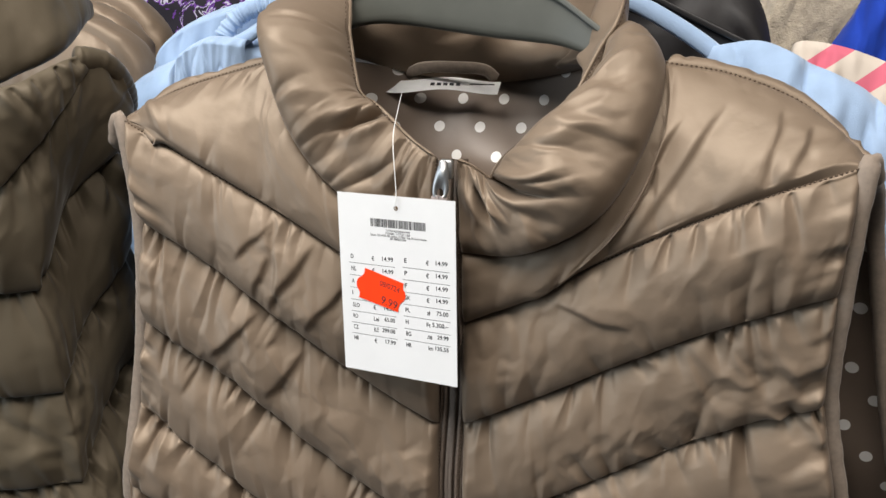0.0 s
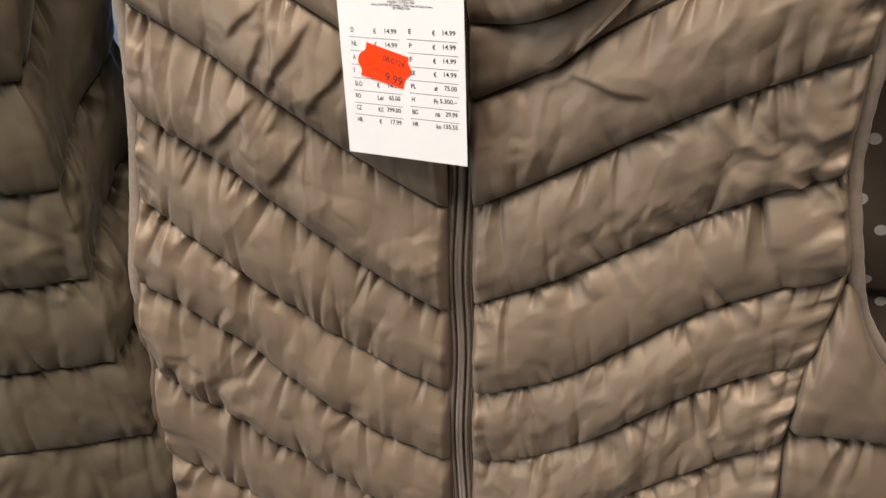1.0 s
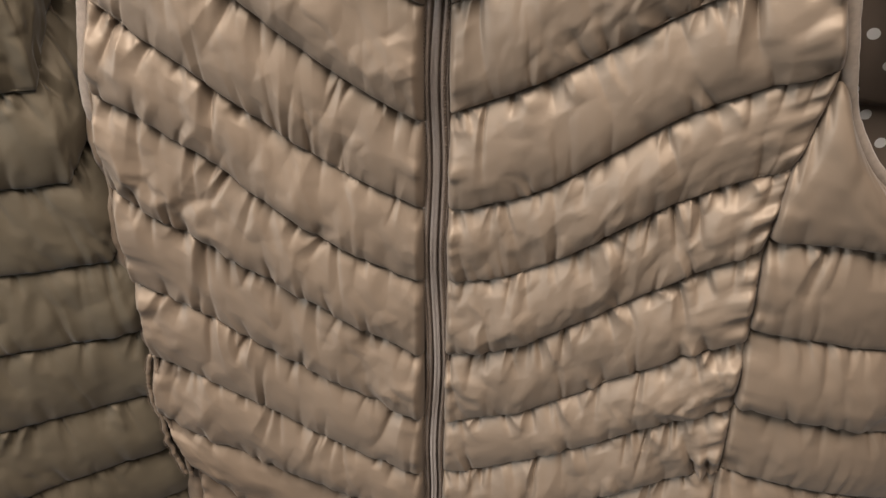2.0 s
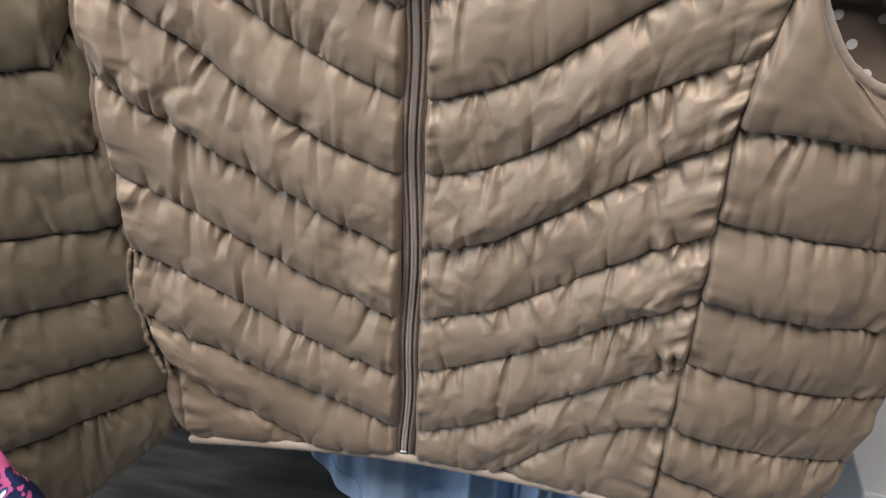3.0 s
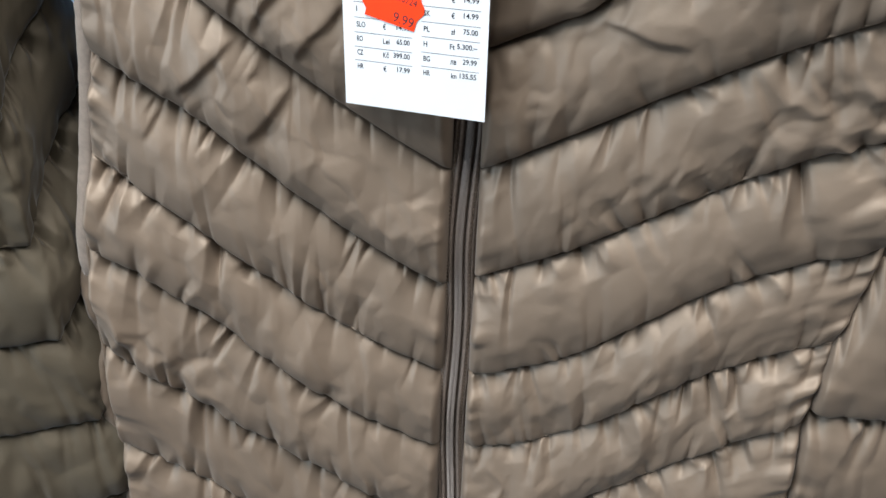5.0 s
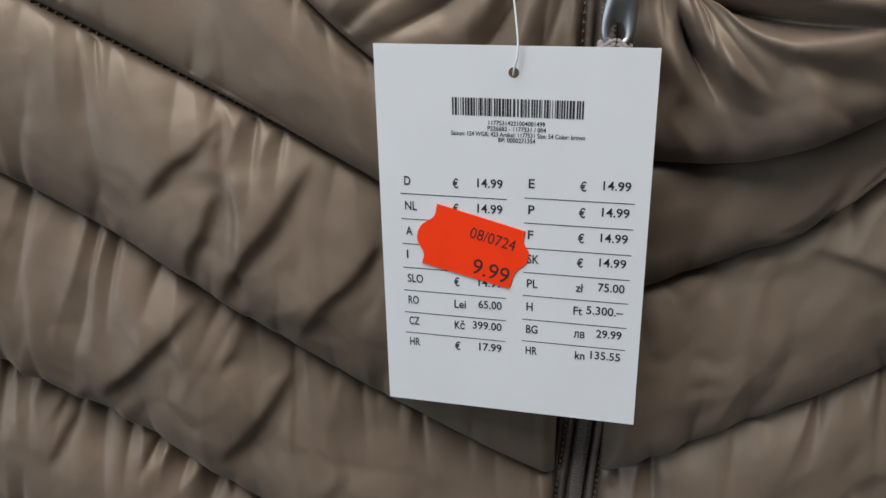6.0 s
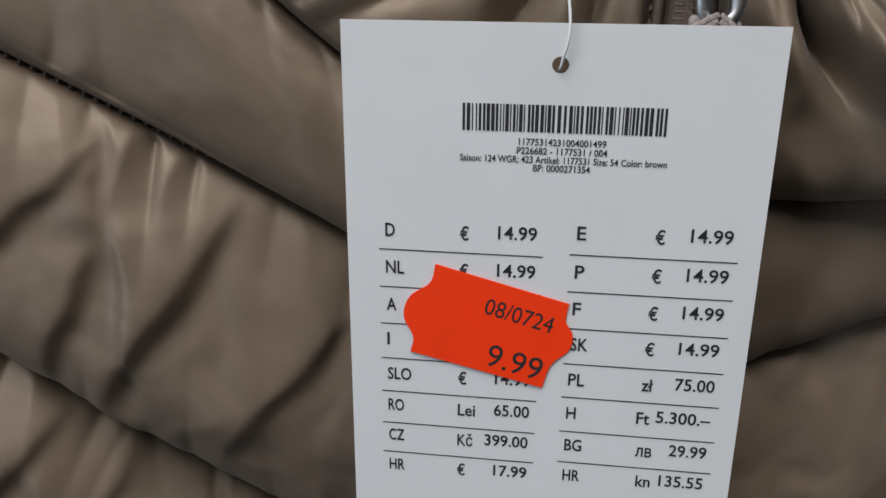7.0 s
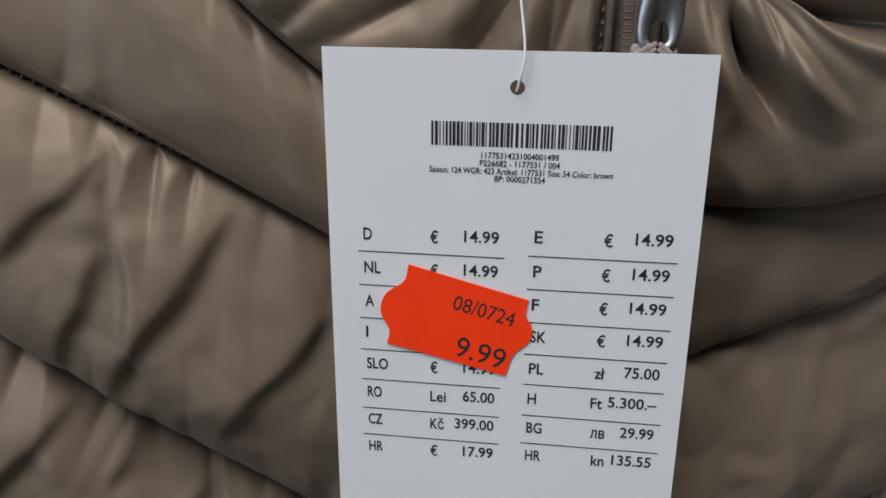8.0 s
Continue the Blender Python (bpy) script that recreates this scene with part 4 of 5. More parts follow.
while u < 20.0:
    w = bars.choice((0.22, 0.22, 0.45, 0.45, 0.62))
    vs = [bm.verts.new((*mm(x, y), 0.0003)) for x, y in ((u, -37.4), (u + w, -37.4), (u + w, -42.4), (u, -42.4))]
    bm.faces.new(vs)
    u += w + bars.choice((0.22, 0.22, 0.32, 0.5))
on_tag(bm.verts)
bm.to_mesh(barcode.data)
bm.free()
tagged(barcode, kind="stuff")

# the reduced-price sticker, its short ends cut in waves
TOP = [(-21.3, -10.8), (4.9, -4.0)]
END_R = [(4.9, -4.0), (4.4, -0.4), (5.9, 2.6), (5.3, 6.0), (2.0, 9.4), (0.4, 14.6)]
END_L = [(-26.4, 8.4), (-25.8, 5.0), (-27.7, 0.8), (-26.5, -3.6), (-22.4, -6.8), (-21.3, -10.8)]
outline = [TOP[0]] + [tuple(p[:2]) for p in spline([(a, b, 0) for a, b in END_R], 24)] + [tuple(p[:2]) for p in spline([(a, b, 0) for a, b in END_L], 24)][:-1]
bm = bmesh.new()
vs = [bm.verts.new((*mm(*p), 0.00062)) for p in outline]
face = bm.faces.new(vs)
ext = bmesh.ops.extrude_face_region(bm, geom=[face])
bmesh.ops.translate(bm, vec=(0, 0, -0.00022), verts=[v for v in ext["geom"] if isinstance(v, bmesh.types.BMVert)])
bmesh.ops.recalc_face_normals(bm, faces=bm.faces)
on_tag(bm.verts)
sticker = part("price_sticker", bm, sticker_red, price_tag, "bright orange reduced-price sticker", smooth=False)
printed("08/0724", -4.6, -1.0, 13.8, 3.5, sticker, "c", -14.5, 0.00068, bold=0.0)
printed("9.99", -5.2, 9.2, 11.2, 5.0, sticker, "c", -14.5, 0.00068, bold=0.0)
hole_at = TAG_M @ Vector((0.0009, 0.0496, 0.0004))
top_at = TAG_M @ Vector((0.0019, 0.0600, 0.0010))
pts = [tuple(hole_at + Vector((0.0, 0.003, -0.0010))), tuple(hole_at + Vector((0, -0.0012, 0.0004))), tuple(top_at), (-0.1310, 0.3950, 1.2570), (-0.1395, 0.4300, 1.2720), (-0.1650, 0.5190, 1.2815)]
link_part("string", grid_mesh("string", tube(pts, 0.00028, 6, 1.0, 90), wrap=True), string_mat, price_tag, "thin clear plastic thread")


# ---- hangers ----
def hanger(name, centre_line, tall, deep, mat, label):
    """A moulded clothes hanger: its bar sweeps down from the neck to both ends, with a metal hook."""
    c = spline(centre_line, 90)
    ob = thing(name, tuple(c[45]), label, "hanger")
    ang = np.linspace(0, 2 * math.pi, 20, endpoint=False)
    ex, ez = np.sign(np.cos(ang)) * np.abs(np.cos(ang)) ** 0.45, np.sign(np.sin(ang)) * np.abs(np.sin(ang)) ** 0.45
    f = np.linspace(-1, 1, 90)
    t = tall * (0.24 + 0.76 * np.exp(-(f / 0.34) ** 2))
    t[0] = t[-1] = tall * 0.1
    pts = c[:, None] + np.stack([0 * ex[None] * t[:, None], deep * ex[None] * (1 - 0.2 * np.abs(f))[:, None], t[:, None] * ez[None]], -1)
    link_part("bar", grid_mesh("bar", pts, wrap=True), mat, ob)
    rib = c[:, None] + np.stack([0 * ex[None] * t[:, None], -deep * 1.02 + 0.0022 * ex[None] * np.ones(90)[:, None], (t[:, None] * 0.86 + 0.0022 * ez[None])], -1)
    link_part("rim", grid_mesh("rim", rib, wrap=True), mat, ob)
    x, y, z = c[45]
    hook = [(x, y, z + tall), (x, y, z + tall + 0.03), (x + 0.012, y, z + tall + 0.055), (x + 0.022, y, z + tall + 0.08), (x, y, z + tall + 0.10), (x - 0.022, y, z + tall + 0.08)]
    link_part("hook", grid_mesh("hook", tube(hook, 0.0022, 8, 1.0, 60), wrap=True), steel, ob)
    return ob


hanger("clothes_hanger", [(-0.300, 0.452, 1.268), (-0.235, 0.470, 1.296), (-0.185, 0.482, 1.336), (-0.120, 0.484, 1.345), (-0.055, 0.478, 1.331), (-0.005, 0.466, 1.306), (0.095, 0.448, 1.262)], 0.0240, 0.007, hanger_grey, "grey-green plastic hanger inside the quilted vest")
hanger("clothes_hanger", [(-0.380, 0.550, 1.245), (-0.300, 0.555, 1.290), (-0.200, 0.560, 1.345), (-0.120, 0.560, 1.378), (-0.040, 0.560, 1.360), (0.030, 0.560, 1.330), (0.150, 0.556, 1.275)], 0.0235, 0.008, hanger_black, "black plastic hanger carrying the blue hoodie")


# ---- garments behind ----
def drape(shoulder, drop, deep, seed, folds=0.012, taper=1.0, nu=110, nv=150, flare=0.0, wrinkle=1.0, corner=0.0, swing=0.0, broad=11.0):
    """Cloth hung over a shoulder line: front sheet, rounded top, back sheet, with falling folds."""
    c = spline(shoulder, nu)
    v = np.linspace(-1, 1, nv)
    a = np.abs(v)[:, None] * np.ones(nu)[None]
    U = np.linspace(0, 1, nu)[None] * np.ones(nv)[:, None]
    mid = c[:, 0].mean()
    k = 1 + (taper - 1) * smooth_step(0.0, 1.0, a)
    x = mid + (c[None, :, 0] - mid) * k
    sgn = np.sign(v)[:, None]
    edge = np.sqrt(np.clip(1 - np.abs(2 * U - 1) ** 4, 0, 1))
    y = c[None, :, 1] + sgn * deep * np.clip(a / 0.06, 0, 1) ** 0.5 * (0.35 + 0.65 * edge)
    z = c[None, :, 2] - drop * a - flare * a * np.sin(U * 7 + seed)
    z = z + corner * smooth_step(0.86, 1.0, a) * (np.clip((0.34 - U) / 0.34, 0, 1) ** 2.2 + 0.5 * np.clip((U - 0.8) / 0.2, 0, 1) ** 2)
    fall = folds * smooth_step(0.03, 0.6, a) * (vnoise(U * broad + seed, a * 1.5, seed) + 0.5 * vnoise(U * broad * 2.1, a * 2 + seed, seed + 1))
    small = wrinkle * 0.004 * vnoise(U * 20 + a * drop * 30, a * drop * 32 - U * 8, seed + 2) - wrinkle * 0.006 * ridge(U * 7 - a * drop * 15, a * drop * 18 + U * 4, seed + 3, 7)
    y = y + sgn * (fall + small) - swing * smooth_step(0.76, 1.0, a)
    return np.stack([x, y, z], -1)


def garment(name, pieces, mat, at, label, category, group=""):
    ob = thing(name, at, label, category, group)
    for piece, shoulder, drop, deep, seed, kw in pieces:
        link_part(piece, grid_mesh(piece, drape(shoulder, drop, deep, seed, **kw)), mat, ob)
    return ob


garment("hoodie", [
    ("body", [(-0.226, 0.565, 1.292), (-0.17, 0.570, 1.285), (-0.10, 0.575, 1.278), (0.0, 0.570, 1.285), (0.066, 0.565, 1.300)], 0.885, 0.022, 13, dict(folds=0.034, taper=1.0, wrinkle=0.25, nu=220, corner=0.065, swing=0.035, broad=8.0)),
    ("sleeve", [(-0.432, 0.535, 1.225), (-0.422, 0.535, 1.262), (-0.385, 0.537, 1.292), (-0.335, 0.540, 1.313), (-0.270, 0.550, 1.332)], 0.42, 0.024, 11, dict(folds=0.008, taper=0.97, wrinkle=0.3)),
    ("sleeve", [(0.046, 0.548, 1.318), (0.080, 0.548, 1.322), (0.112, 0.546, 1.308), (0.154, 0.545, 1.286), (0.185, 0.545, 1.246), (0.21, 0.545, 1.18)], 0.60, 0.026, 12, dict(folds=0.008)),
    ("hood", [(-0.405, 0.585, 1.290), (-0.385, 0.585, 1.322), (-0.350, 0.588, 1.342), (-0.290, 0.590, 1.357), (-0.235, 0.592, 1.372)], 0.16, 0.030, 14, dict(folds=0.010, wrinkle=0.35)),
    ("hood", [(-0.352, 0.520, 1.285), (-0.340, 0.522, 1.308), (-0.318, 0.524, 1.320), (-0.290, 0.526, 1.318)], 0.10, 0.018, 15, dict(folds=0.008, wrinkle=0.3)),
], fleece_blue, (-0.1, 0.57, 0.46), "light blue cotton hoodie draped over a black hanger", "hoodie")
hoodie = bpy.data.objects["hoodie"]
hem_line = drape([(-0.226, 0.565, 1.292), (-0.17, 0.570, 1.285), (-0.10, 0.575, 1.278), (0.0, 0.570, 1.285), (0.066, 0.565, 1.300)], 0.885, 0.022, 13, folds=0.034, taper=1.0, wrinkle=0.25, nu=220, corner=0.065, swing=0.035, broad=8.0)[3][4:-4]
stitches("stitching", hem_line, hoodie, offset=(0, -0.0012, 0), pitch=0.003, size=0.0006, mat=blue_thread)
toggle = tube([(-0.243, 0.505, 0.520), (-0.240, 0.504, 0.500), (-0.234, 0.502, 0.488), (-0.231, 0.502, 0.480)], 0.0075, 10, 0.8, 40, ripple=0.15, seed=8)
link_part("drawcord_end", grid_mesh("drawcord_end", toggle, wrap=True), fleece_blue, hoodie, "knotted end of the blue cord")
ribs = tube([(-0.322, 0.545, 1.308), (-0.319, 0.545, 1.324), (-0.302, 0.548, 1.340), (-0.268, 0.550, 1.347)], 0.0075, 10, 0.7, 120, ripple=0.25, seed=5)
link_part("cuff", grid_mesh("cuff", ribs, wrap=True), fleece_blue, hoodie, "ribbed pale blue cuff")
strap = tube([(-0.034, 0.546, 1.358), (0.012, 0.546, 1.335), (0.048, 0.545, 1.312), (0.062, 0.544, 1.296)], 0.0062, 8, 0.35, 40)
link_part("strap", grid_mesh("strap", strap, wrap=True), fleece_blue, bpy.data.objects["hoodie"], "pale blue drawn-out band")
strap = tube([(-0.325, 0.530, 1.308), (-0.295, 0.528, 1.318), (-0.262, 0.530, 1.338)], 0.0050, 8, 0.5, 30)
link_part("strap", grid_mesh("strap", strap, wrap=True), fleece_blue, bpy.data.objects["hoodie"])

# ---- the second vest, hung beside the first and turned a little ----
second = thing("quilted_vest", (-0.45, 0.44, 0.51), "taupe quilted vest with broken chevron seams, darkened for shade", "vest")


def bend_at(z):
    """Where the second vest's panel turns away: x and y by height, and how far its near half comes forward."""
    zs = (0.50, 0.60, 0.67, 0.73, 0.79, 0.86, 0.93, 1.00, 1.075, 1.14, 1.21, 1.30)
    return (np.interp(z, zs, (-0.338, -0.341, -0.345, -0.347, -0.346, -0.354, -0.369, -0.374, -0.381, -0.389, -0.392, -0.392)), np.interp(z, zs, (0.425, 0.423, 0.421, 0.420, 0.419, 0.416, 0.408, 0.403, 0.398, 0.392, 0.385, 0.385)),
            np.interp(z, zs, (0.80, 0.78, 0.75, 0.72, 0.68, 0.6, 0.5, 0.45, 0.42, 0.40, 0.40, 0.40)))


def second_seam(zl, zk, zr, n=150):
    kx, ky, s = bend_at(zk)
    reach = 0.20 if zk < 1.12 else 0.14
    a = [(kx - reach, ky - s * reach * 0.9, zl), (kx - reach * 0.5, ky - s * reach * 0.5, (zl + zk) / 2), (kx, ky, zk)]
    q = float(smooth_step(0.95, 1.06, zk))
    r = np.interp(zk, (0.75, 0.85, 1.0), (0.034, 0.020, -0.004))
    b = [(kx, ky, zk), (kx + r, ky + 0.030, zk + (zr - zk) * 0.42), ((kx + r * 1.5) * (1 - q) - 0.371 * q, (ky + 0.070) * (1 - q) + 0.455 * q, zk + (zr - zk) * 0.78), ((kx + r) * (1 - q) - 0.384 * q, (ky + 0.120) * (1 - q) + 0.482 * q, zr)]
    return np.vstack([spline(a, 90), spline(b, 61)[1:]])


SECOND = [(1.205, 1.210, 1.266), (1.146, 1.147, 1.262), (1.062, 1.072, 1.168), (0.992, 1.002, 1.100), (0.930, 0.931, 1.030), (0.868, 0.862, 0.930), (0.802, 0.796, 0.815), (0.728, 0.729, 0.748), (0.645, 0.668, 0.690), (0.572, 0.612, 0.628), (0.400, 0.556, 0.600)]
curves = [second_seam(*r) for r in SECOND]
BREAST = [(-0.500, 0.335, 1.224), (-0.440, 0.357, 1.221), (-0.392, 0.376, 1.221)]
curves[0] = np.vstack([spline(BREAST, 75), spline([BREAST[2], (-0.368, 0.411, 1.274), (-0.360, 0.431, 1.298), (-0.354, 0.442, 1.299), (-0.355, 0.456, 1.290), (-0.366, 0.478, 1.276)], 76)[1:]])
diagonal = np.vstack([spline(BREAST, 75), spline([BREAST[2], (-0.379, 0.395, 1.250), (-0.368, 0.411, 1.274), (-0.360, 0.431, 1.298)], 76)[1:]])
yoke = spline([(-0.490, 0.335, 1.274), (-0.440, 0.352, 1.277), (-0.384, 0.376, 1.284), (-0.374, 0.397, 1.293), (-0.367, 0.411, 1.300), (-0.363, 0.429, 1.305)], 150)
curves = [yoke] + curves
back = np.stack([resample(c, 60) for c in curves])
front2 = link_part("front_panel", grid_mesh("front_panel", back + np.array([0.002, 0.006, 0])), lining, second)
for k in range(len(curves) - 1):
    pts = quilt(curves[k + 1] if k else diagonal, curves[k], 5000 + 13 * k, height=0.012, step=0.0014, ends=(0.0, 0.012), gather=1.1, crumple=0.95, facets=12.0, tilt=0.1)
    link_part("quilted_channel", grid_mesh("quilted_channel", pts), nylon_shaded, front2)
    if k:
        stitches("stitching", curves[k], front2)
link_part("hem_binding", grid_mesh("hem_binding", tube([tuple(p) for p in curves[-1][::12]], 0.005, 8, 0.6, 120, ripple=0.06, seed=9), wrap=True), tape, second)
base2 = spline([(-0.480, 0.336, 1.272), (-0.430, 0.353, 1.277), (-0.384, 0.374, 1.283), (-0.374, 0.396, 1.292), (-0.367, 0.411, 1.299), (-0.368, 0.430, 1.307), (-0.385, 0.470, 1.325), (-0.420, 0.520, 1.330)], 110) - np.array([0.012, 0, 0])
top2 = spline([(-0.500, 0.350, 1.350), (-0.450, 0.368, 1.356), (-0.412, 0.388, 1.360), (-0.398, 0.406, 1.362), (-0.389, 0.426, 1.364), (-0.391, 0.445, 1.370), (-0.404, 0.480, 1.385), (-0.436, 0.530, 1.390)], 110) - np.array([0.016, 0, 0])
link_part("collar", grid_mesh("collar", quilt(base2, top2, 5200, round_top=True, height=0.009, step=0.002, ends=(0, 0), gather=0.6, crumple=0.4)), nylon_shaded, second, "thick padded stand collar")
link_part("shoulder_strip", grid_mesh("shoulder_strip", tube([(-0.367, 0.424, 1.302), (-0.359, 0.440, 1.300), (-0.357, 0.455, 1.291), (-0.363, 0.472, 1.277), (-0.374, 0.486, 1.262)], 0.0085, 14, 0.9, 60, ripple=0.06, seed=31), wrap=True), nylon_shaded, second)
body_back = drape([(-0.60, 0.46, 1.25), (-0.50, 0.48, 1.27), (-0.46, 0.49, 1.275), (-0.43, 0.50, 1.262)], 0.74, 0.02, 52, folds=0.004)
link_part("back_panel", grid_mesh("back_panel", body_back), nylon_shaded, second)

# more brown vests further along the rail, only their shoulders in sight
for k, (pts, seed) in enumerate((
    ([(-0.56, 0.57, 1.372), (-0.500, 0.57, 1.350), (-0.455, 0.57, 1.338), (-0.424, 0.57, 1.318), (-0.412, 0.57, 1.280), (-0.410, 0.57, 1.22)], 61),
    ([(-0.60, 0.63, 1.375), (-0.530, 0.63, 1.358), (-0.487, 0.63, 1.350), (-0.462, 0.63, 1.328), (-0.452, 0.63, 1.290), (-0.450, 0.63, 1.22)], 62),
    ([(-0.66, 0.69, 1.395), (-0.560, 0.69, 1.372), (-0.512, 0.69, 1.366), (-0.482, 0.69, 1.345), (-0.470, 0.69, 1.312), (-0.468, 0.69, 1.24)], 63))):
    ob = thing("padded_vest", (pts[2][0], pts[2][1], 0.7), "taupe padded vest hanging further along the rail", "vest", "vests further along the rail")
    lo_f = spline(pts, 90)
    ends = [lo_f + np.array([0, -0.024, -0.012]), lo_f + np.array([0, 0.024, -0.012])]
    for j in range(5):
        a = lo_f + np.array([0, -0.022 - 0.002 * j, -0.010 - 0.095 * j])
        b = lo_f + np.array([0, -0.024 - 0.002 * j, -0.105 - 0.095 * j])
        link_part("quilted_channel", grid_mesh("quilted_channel", quilt(b, a, 6000 + 50 * k + j, height=0.014, step=0.003, gather=0.6)), nylon, ob)
    link_part("shoulder_strip", grid_mesh("shoulder_strip", quilt(ends[0], ends[1], 6100 + k, round_top=True, height=0.016, step=0.003, gather=0.7)), nylon, ob)
    link_part("body", grid_mesh("body", drape(pts, 0.62, 0.020, seed, folds=0.003)), nylon, ob)

# ---- garments behind, seen past the shoulders ----
beige = material("beige_fleece", (0.40, 0.35, 0.28), 0.95, sheen=0.5, spec=0.1, var=0.2, scale=120, bump=1.0, bump_scale=500, depth=0.002)
royal = material("royal_blue_cotton", (0.008, 0.045, 0.36), 0.8, sheen=0.2, spec=0.2, var=0.12, scale=50, bump=0.4, bump_scale=900)
black_cloth = material("black_cloth", (0.012, 0.011, 0.012), 0.6, spec=0.4, var=0.3, scale=30, bump=0.4, bump_scale=300)
pale_box_mat = material("pale_grey_stand_in", (0.34, 0.34, 0.34), 0.45, var=0.05, scale=8, bump=0.05)


def patterned(name, base, scale, stops, rough=0.8):
    """Cloth with an irregular print in several colours."""
    m = material(name, base, rough, spec=0.2, var=0.1, bump=0.3, bump_scale=900)
    n, l = m.node_tree.nodes, m.node_tree.links
    tc, nz, cr = n.new("ShaderNodeTexCoord"), n.new("ShaderNodeTexNoise"), n.new("ShaderNodeValToRGB")
    nz.inputs["Scale"].default_value, nz.inputs["Detail"].default_value, nz.inputs["Distortion"].default_value = scale, 2.5, 1.6
    l.new(tc.outputs["Object"], nz.inputs["Vector"])
    cr.color_ramp.interpolation = "CONSTANT"
    while len(cr.color_ramp.elements) < len(stops):
        cr.color_ramp.elements.new(0.5)
    for e, (at, c) in zip(cr.color_ramp.elements, stops):
        e.position, e.color = at, (*c, 1)
    l.new(nz.outputs[0], cr.inputs["Fac"])
    l.new(cr.outputs["Color"], n["Principled BSDF"].inputs["Base Color"])
    return m


def striped(name, a, b, pitch, direction):
    """Cloth with woven stripes."""
    m = material(name, a, 0.85, spec=0.2, var=0.06, bump=0.3, bump_scale=900)
    n, l = m.node_tree.nodes, m.node_tree.links
    tc, dt, fr, gt, mix = n.new("ShaderNodeTexCoord"), n.new("ShaderNodeVectorMath"), n.new("ShaderNodeMath"), n.new("ShaderNodeMath"), n.new("ShaderNodeMix")
    dt.operation, fr.operation, gt.operation, mix.data_type = "DOT_PRODUCT", "FRACT", "GREATER_THAN", "RGBA"
    dt.inputs[1].default_value = [d / pitch for d in direction]
    gt.inputs[1].default_value = 0.62
    l.new(tc.outputs["Object"], dt.inputs[0])
    l.new(dt.outputs["Value"], fr.inputs[0])
    l.new(fr.outputs[0], gt.inputs[0])
    l.new(gt.outputs[0], mix.inputs["Factor"])
    mix.inputs["A"].default_value, mix.inputs["B"].default_value = (*a, 1), (*b, 1)
    l.new(mix.outputs["Result"], n["Principled BSDF"].inputs["Base Color"])
    return m


purple_print = patterned("black_and_purple_print", (0.02, 0.02, 0.03), 38, [(0.0, (0.012, 0.010, 0.016)), (0.52, (0.10, 0.03, 0.20)), (0.57, (0.35, 0.34, 0.42)), (0.60, (0.015, 0.012, 0.02))])
navy_print = patterned("navy_pink_white_print", (0.02, 0.025, 0.08), 26, [(0.0, (0.012, 0.016, 0.060)), (0.47, (0.42, 0.08, 0.20)), (0.55, (0.03, 0.05, 0.16)), (0.60, (0.62, 0.60, 0.62)), (0.64, (0.010, 0.012, 0.045))])
pink_stripe = striped("cream_and_pink_stripes", (0.56, 0.50, 0.44), (0.56, 0.13, 0.19), 0.034, (0.57, 0.0, -0.82))
garment("striped_top", [("body", [(0.108, 0.68, 1.275), (0.114, 0.68, 1.312), (0.126, 0.68, 1.326), (0.186, 0.68, 1.310), (0.270, 0.68, 1.265)], 0.60, 0.020, 71, dict(folds=0.006))], pink_stripe, (0.17, 0.68, 0.7), "cream top with broad pink stripes", "top")
garment("blue_top", [("body", [(0.160, 0.85, 1.26), (0.168, 0.85, 1.318), (0.186, 0.85, 1.350), (0.215, 0.85, 1.392), (0.32, 0.85, 1.42)], 0.65, 0.03, 72, dict(folds=0.016))], royal, (0.22, 0.85, 0.7), "royal blue cotton top on the rail", "top")
garment("fleece_jacket", [("body", [(0.082, 0.93, 1.26), (0.094, 0.93, 1.335), (0.108, 0.93, 1.375), (0.16, 0.93, 1.43), (0.26, 0.93, 1.45)], 0.65, 0.04, 73, dict(folds=0.014))], beige, (0.15, 0.93, 0.7), "beige fleece jacket with a soft pile", "jacket")
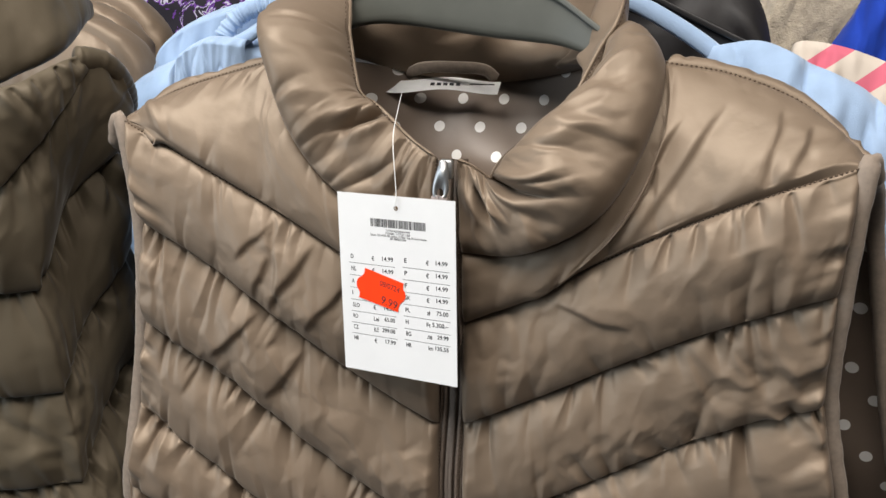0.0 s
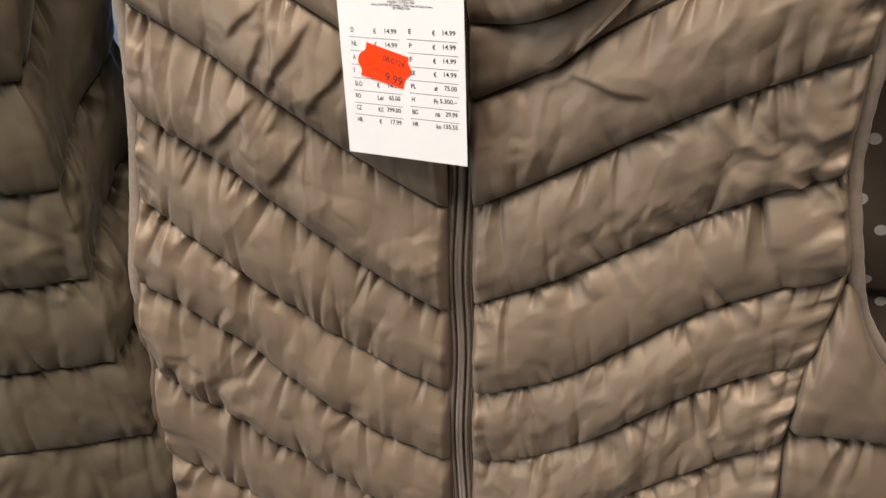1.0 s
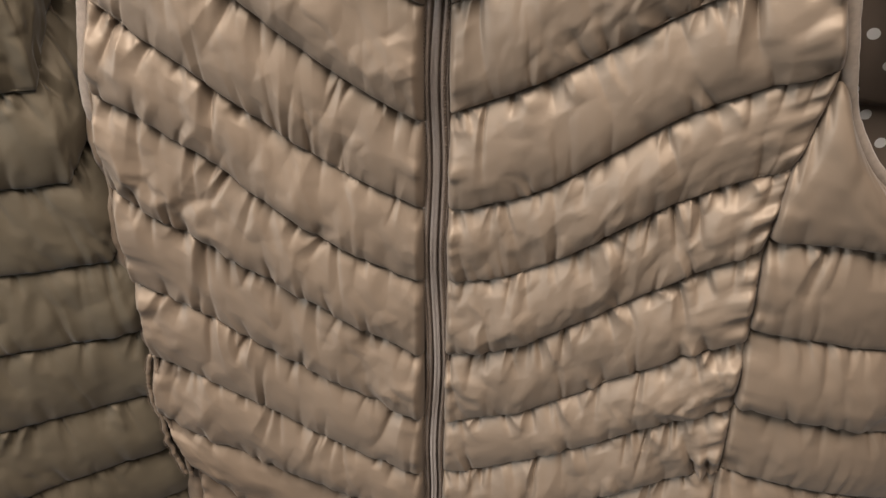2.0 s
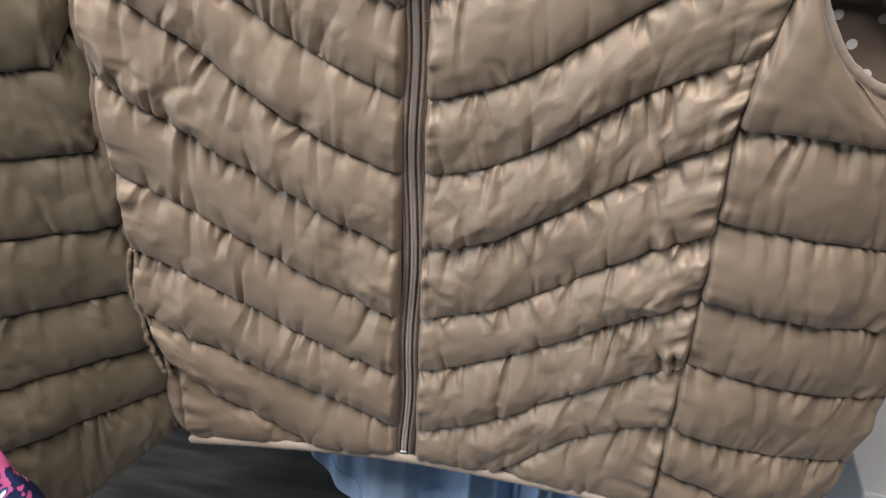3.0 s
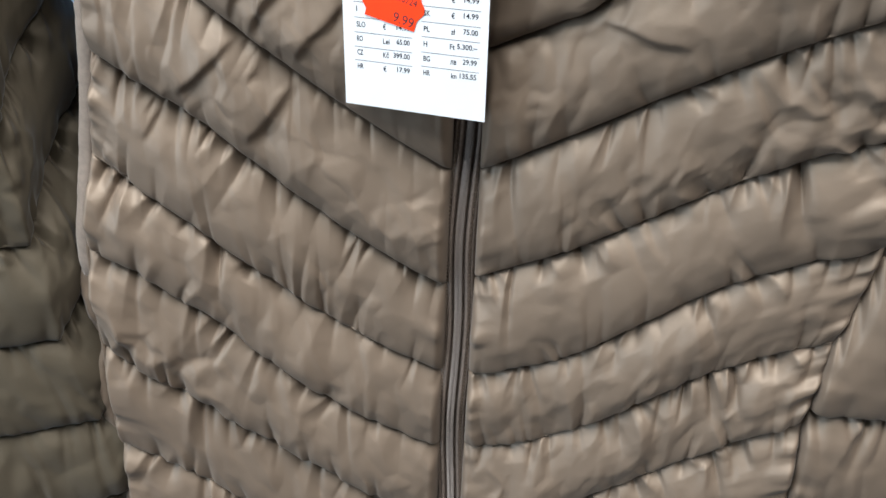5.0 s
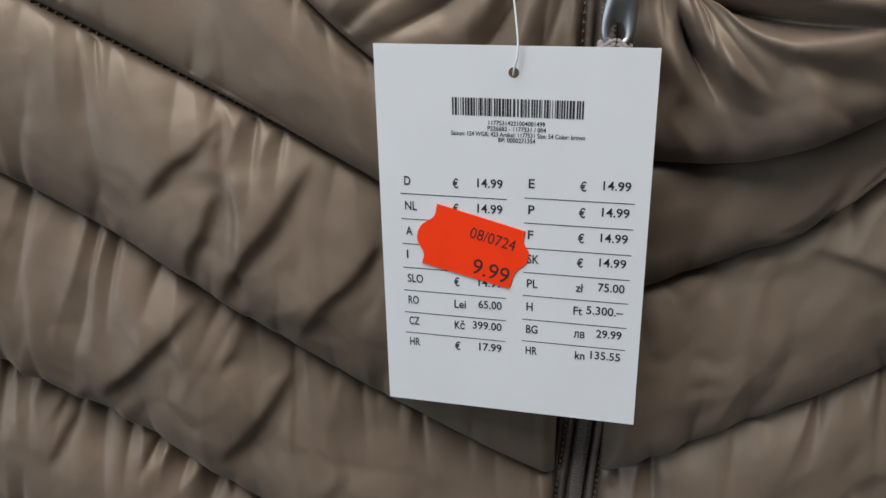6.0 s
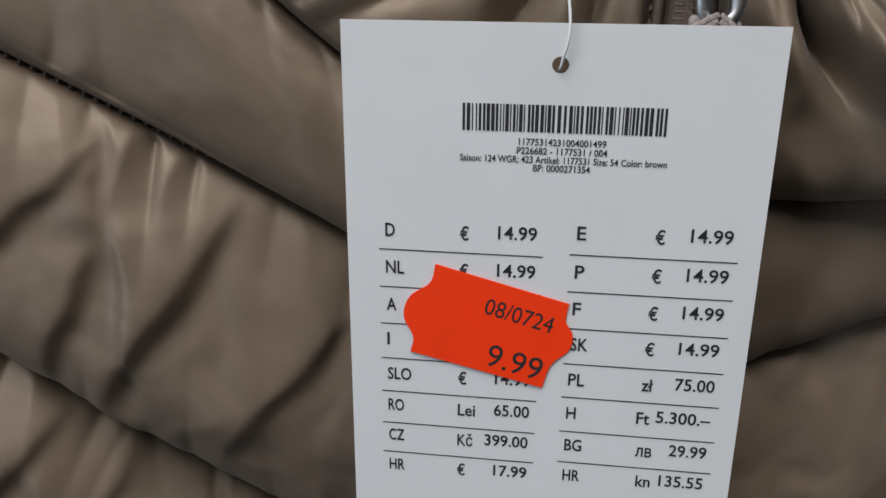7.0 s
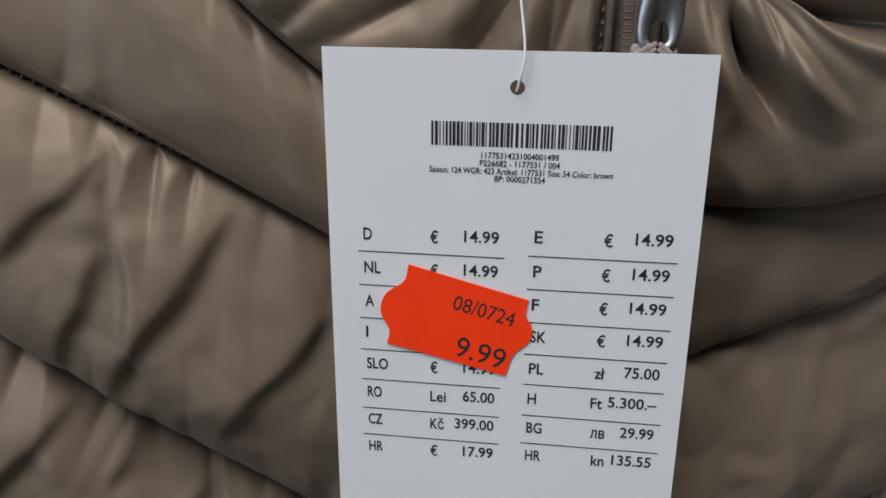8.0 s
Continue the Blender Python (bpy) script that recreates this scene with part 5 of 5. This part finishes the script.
garment("black_jacket", [("body", [(-0.30, 0.74, 1.38), (-0.15, 0.74, 1.41), (0.0, 0.74, 1.41), (0.080, 0.74, 1.375), (0.105, 0.74, 1.32), (0.11, 0.74, 1.25)], 0.66, 0.04, 74, dict(folds=0.012))], black_cloth, (-0.1, 0.74, 0.7), "black jacket hanging deeper on the rail", "jacket")
garment("blouse", [("body", [(-0.95, 0.92, 1.44), (-0.75, 0.92, 1.43), (-0.60, 0.92, 1.41), (-0.50, 0.92, 1.40), (-0.40, 0.92, 1.34), (-0.36, 0.92, 1.25)], 0.65, 0.04, 75, dict(folds=0.014))], purple_print, (-0.6, 0.92, 0.75), "black blouse with a purple and white print", "blouse")
garment("patterned_dress", [("body", [(-0.52, 0.25, 0.735), (-0.44, 0.25, 0.728), (-0.385, 0.25, 0.705), (-0.352, 0.25, 0.672), (-0.338, 0.25, 0.620), (-0.334, 0.25, 0.55)], 0.56, 0.02, 76, dict(folds=0.008))], navy_print, (-0.42, 0.25, 0.0), "navy dress with a pink and white print", "dress")

# rail that the hangers hang from, and a low pale box added behind it
rail = thing("clothes_rail", (-0.12, 0.8, 0.0), "chrome clothes rail carrying the hangers", "rail")
link_part("bar", grid_mesh("bar", tube([(-0.12, 0.38, 1.492), (-0.12, 0.8, 1.492), (-0.12, 1.45, 1.492)], 0.0125, 16, 1.0, 30), wrap=True), steel, rail)
link_part("post", grid_mesh("post", tube([(-0.12, 1.42, 0.02), (-0.12, 1.42, 0.8), (-0.12, 1.42, 1.49)], 0.016, 16, 1.0, 30), wrap=True), steel, rail)
bm = bmesh.new()
box_into(bm, (-0.12, 1.42, 0.012), (0.50, 0.40, 0.024), bevel=0.004)
part("foot", bm, hanger_black, rail, smooth=False)
# box stands in for a pale surface low on the right, not identified
plinth = thing("pale_stand_in_box", (0.72, 0.93, 0.0), "low pale grey box added for an unidentified pale surface", "plinth")
bm = bmesh.new()
box_into(bm, (0.72, 0.93, 0.22), (0.68, 0.62, 0.44), bevel=0.004)
part("body", bm, pale_box_mat, plinth, smooth=False)
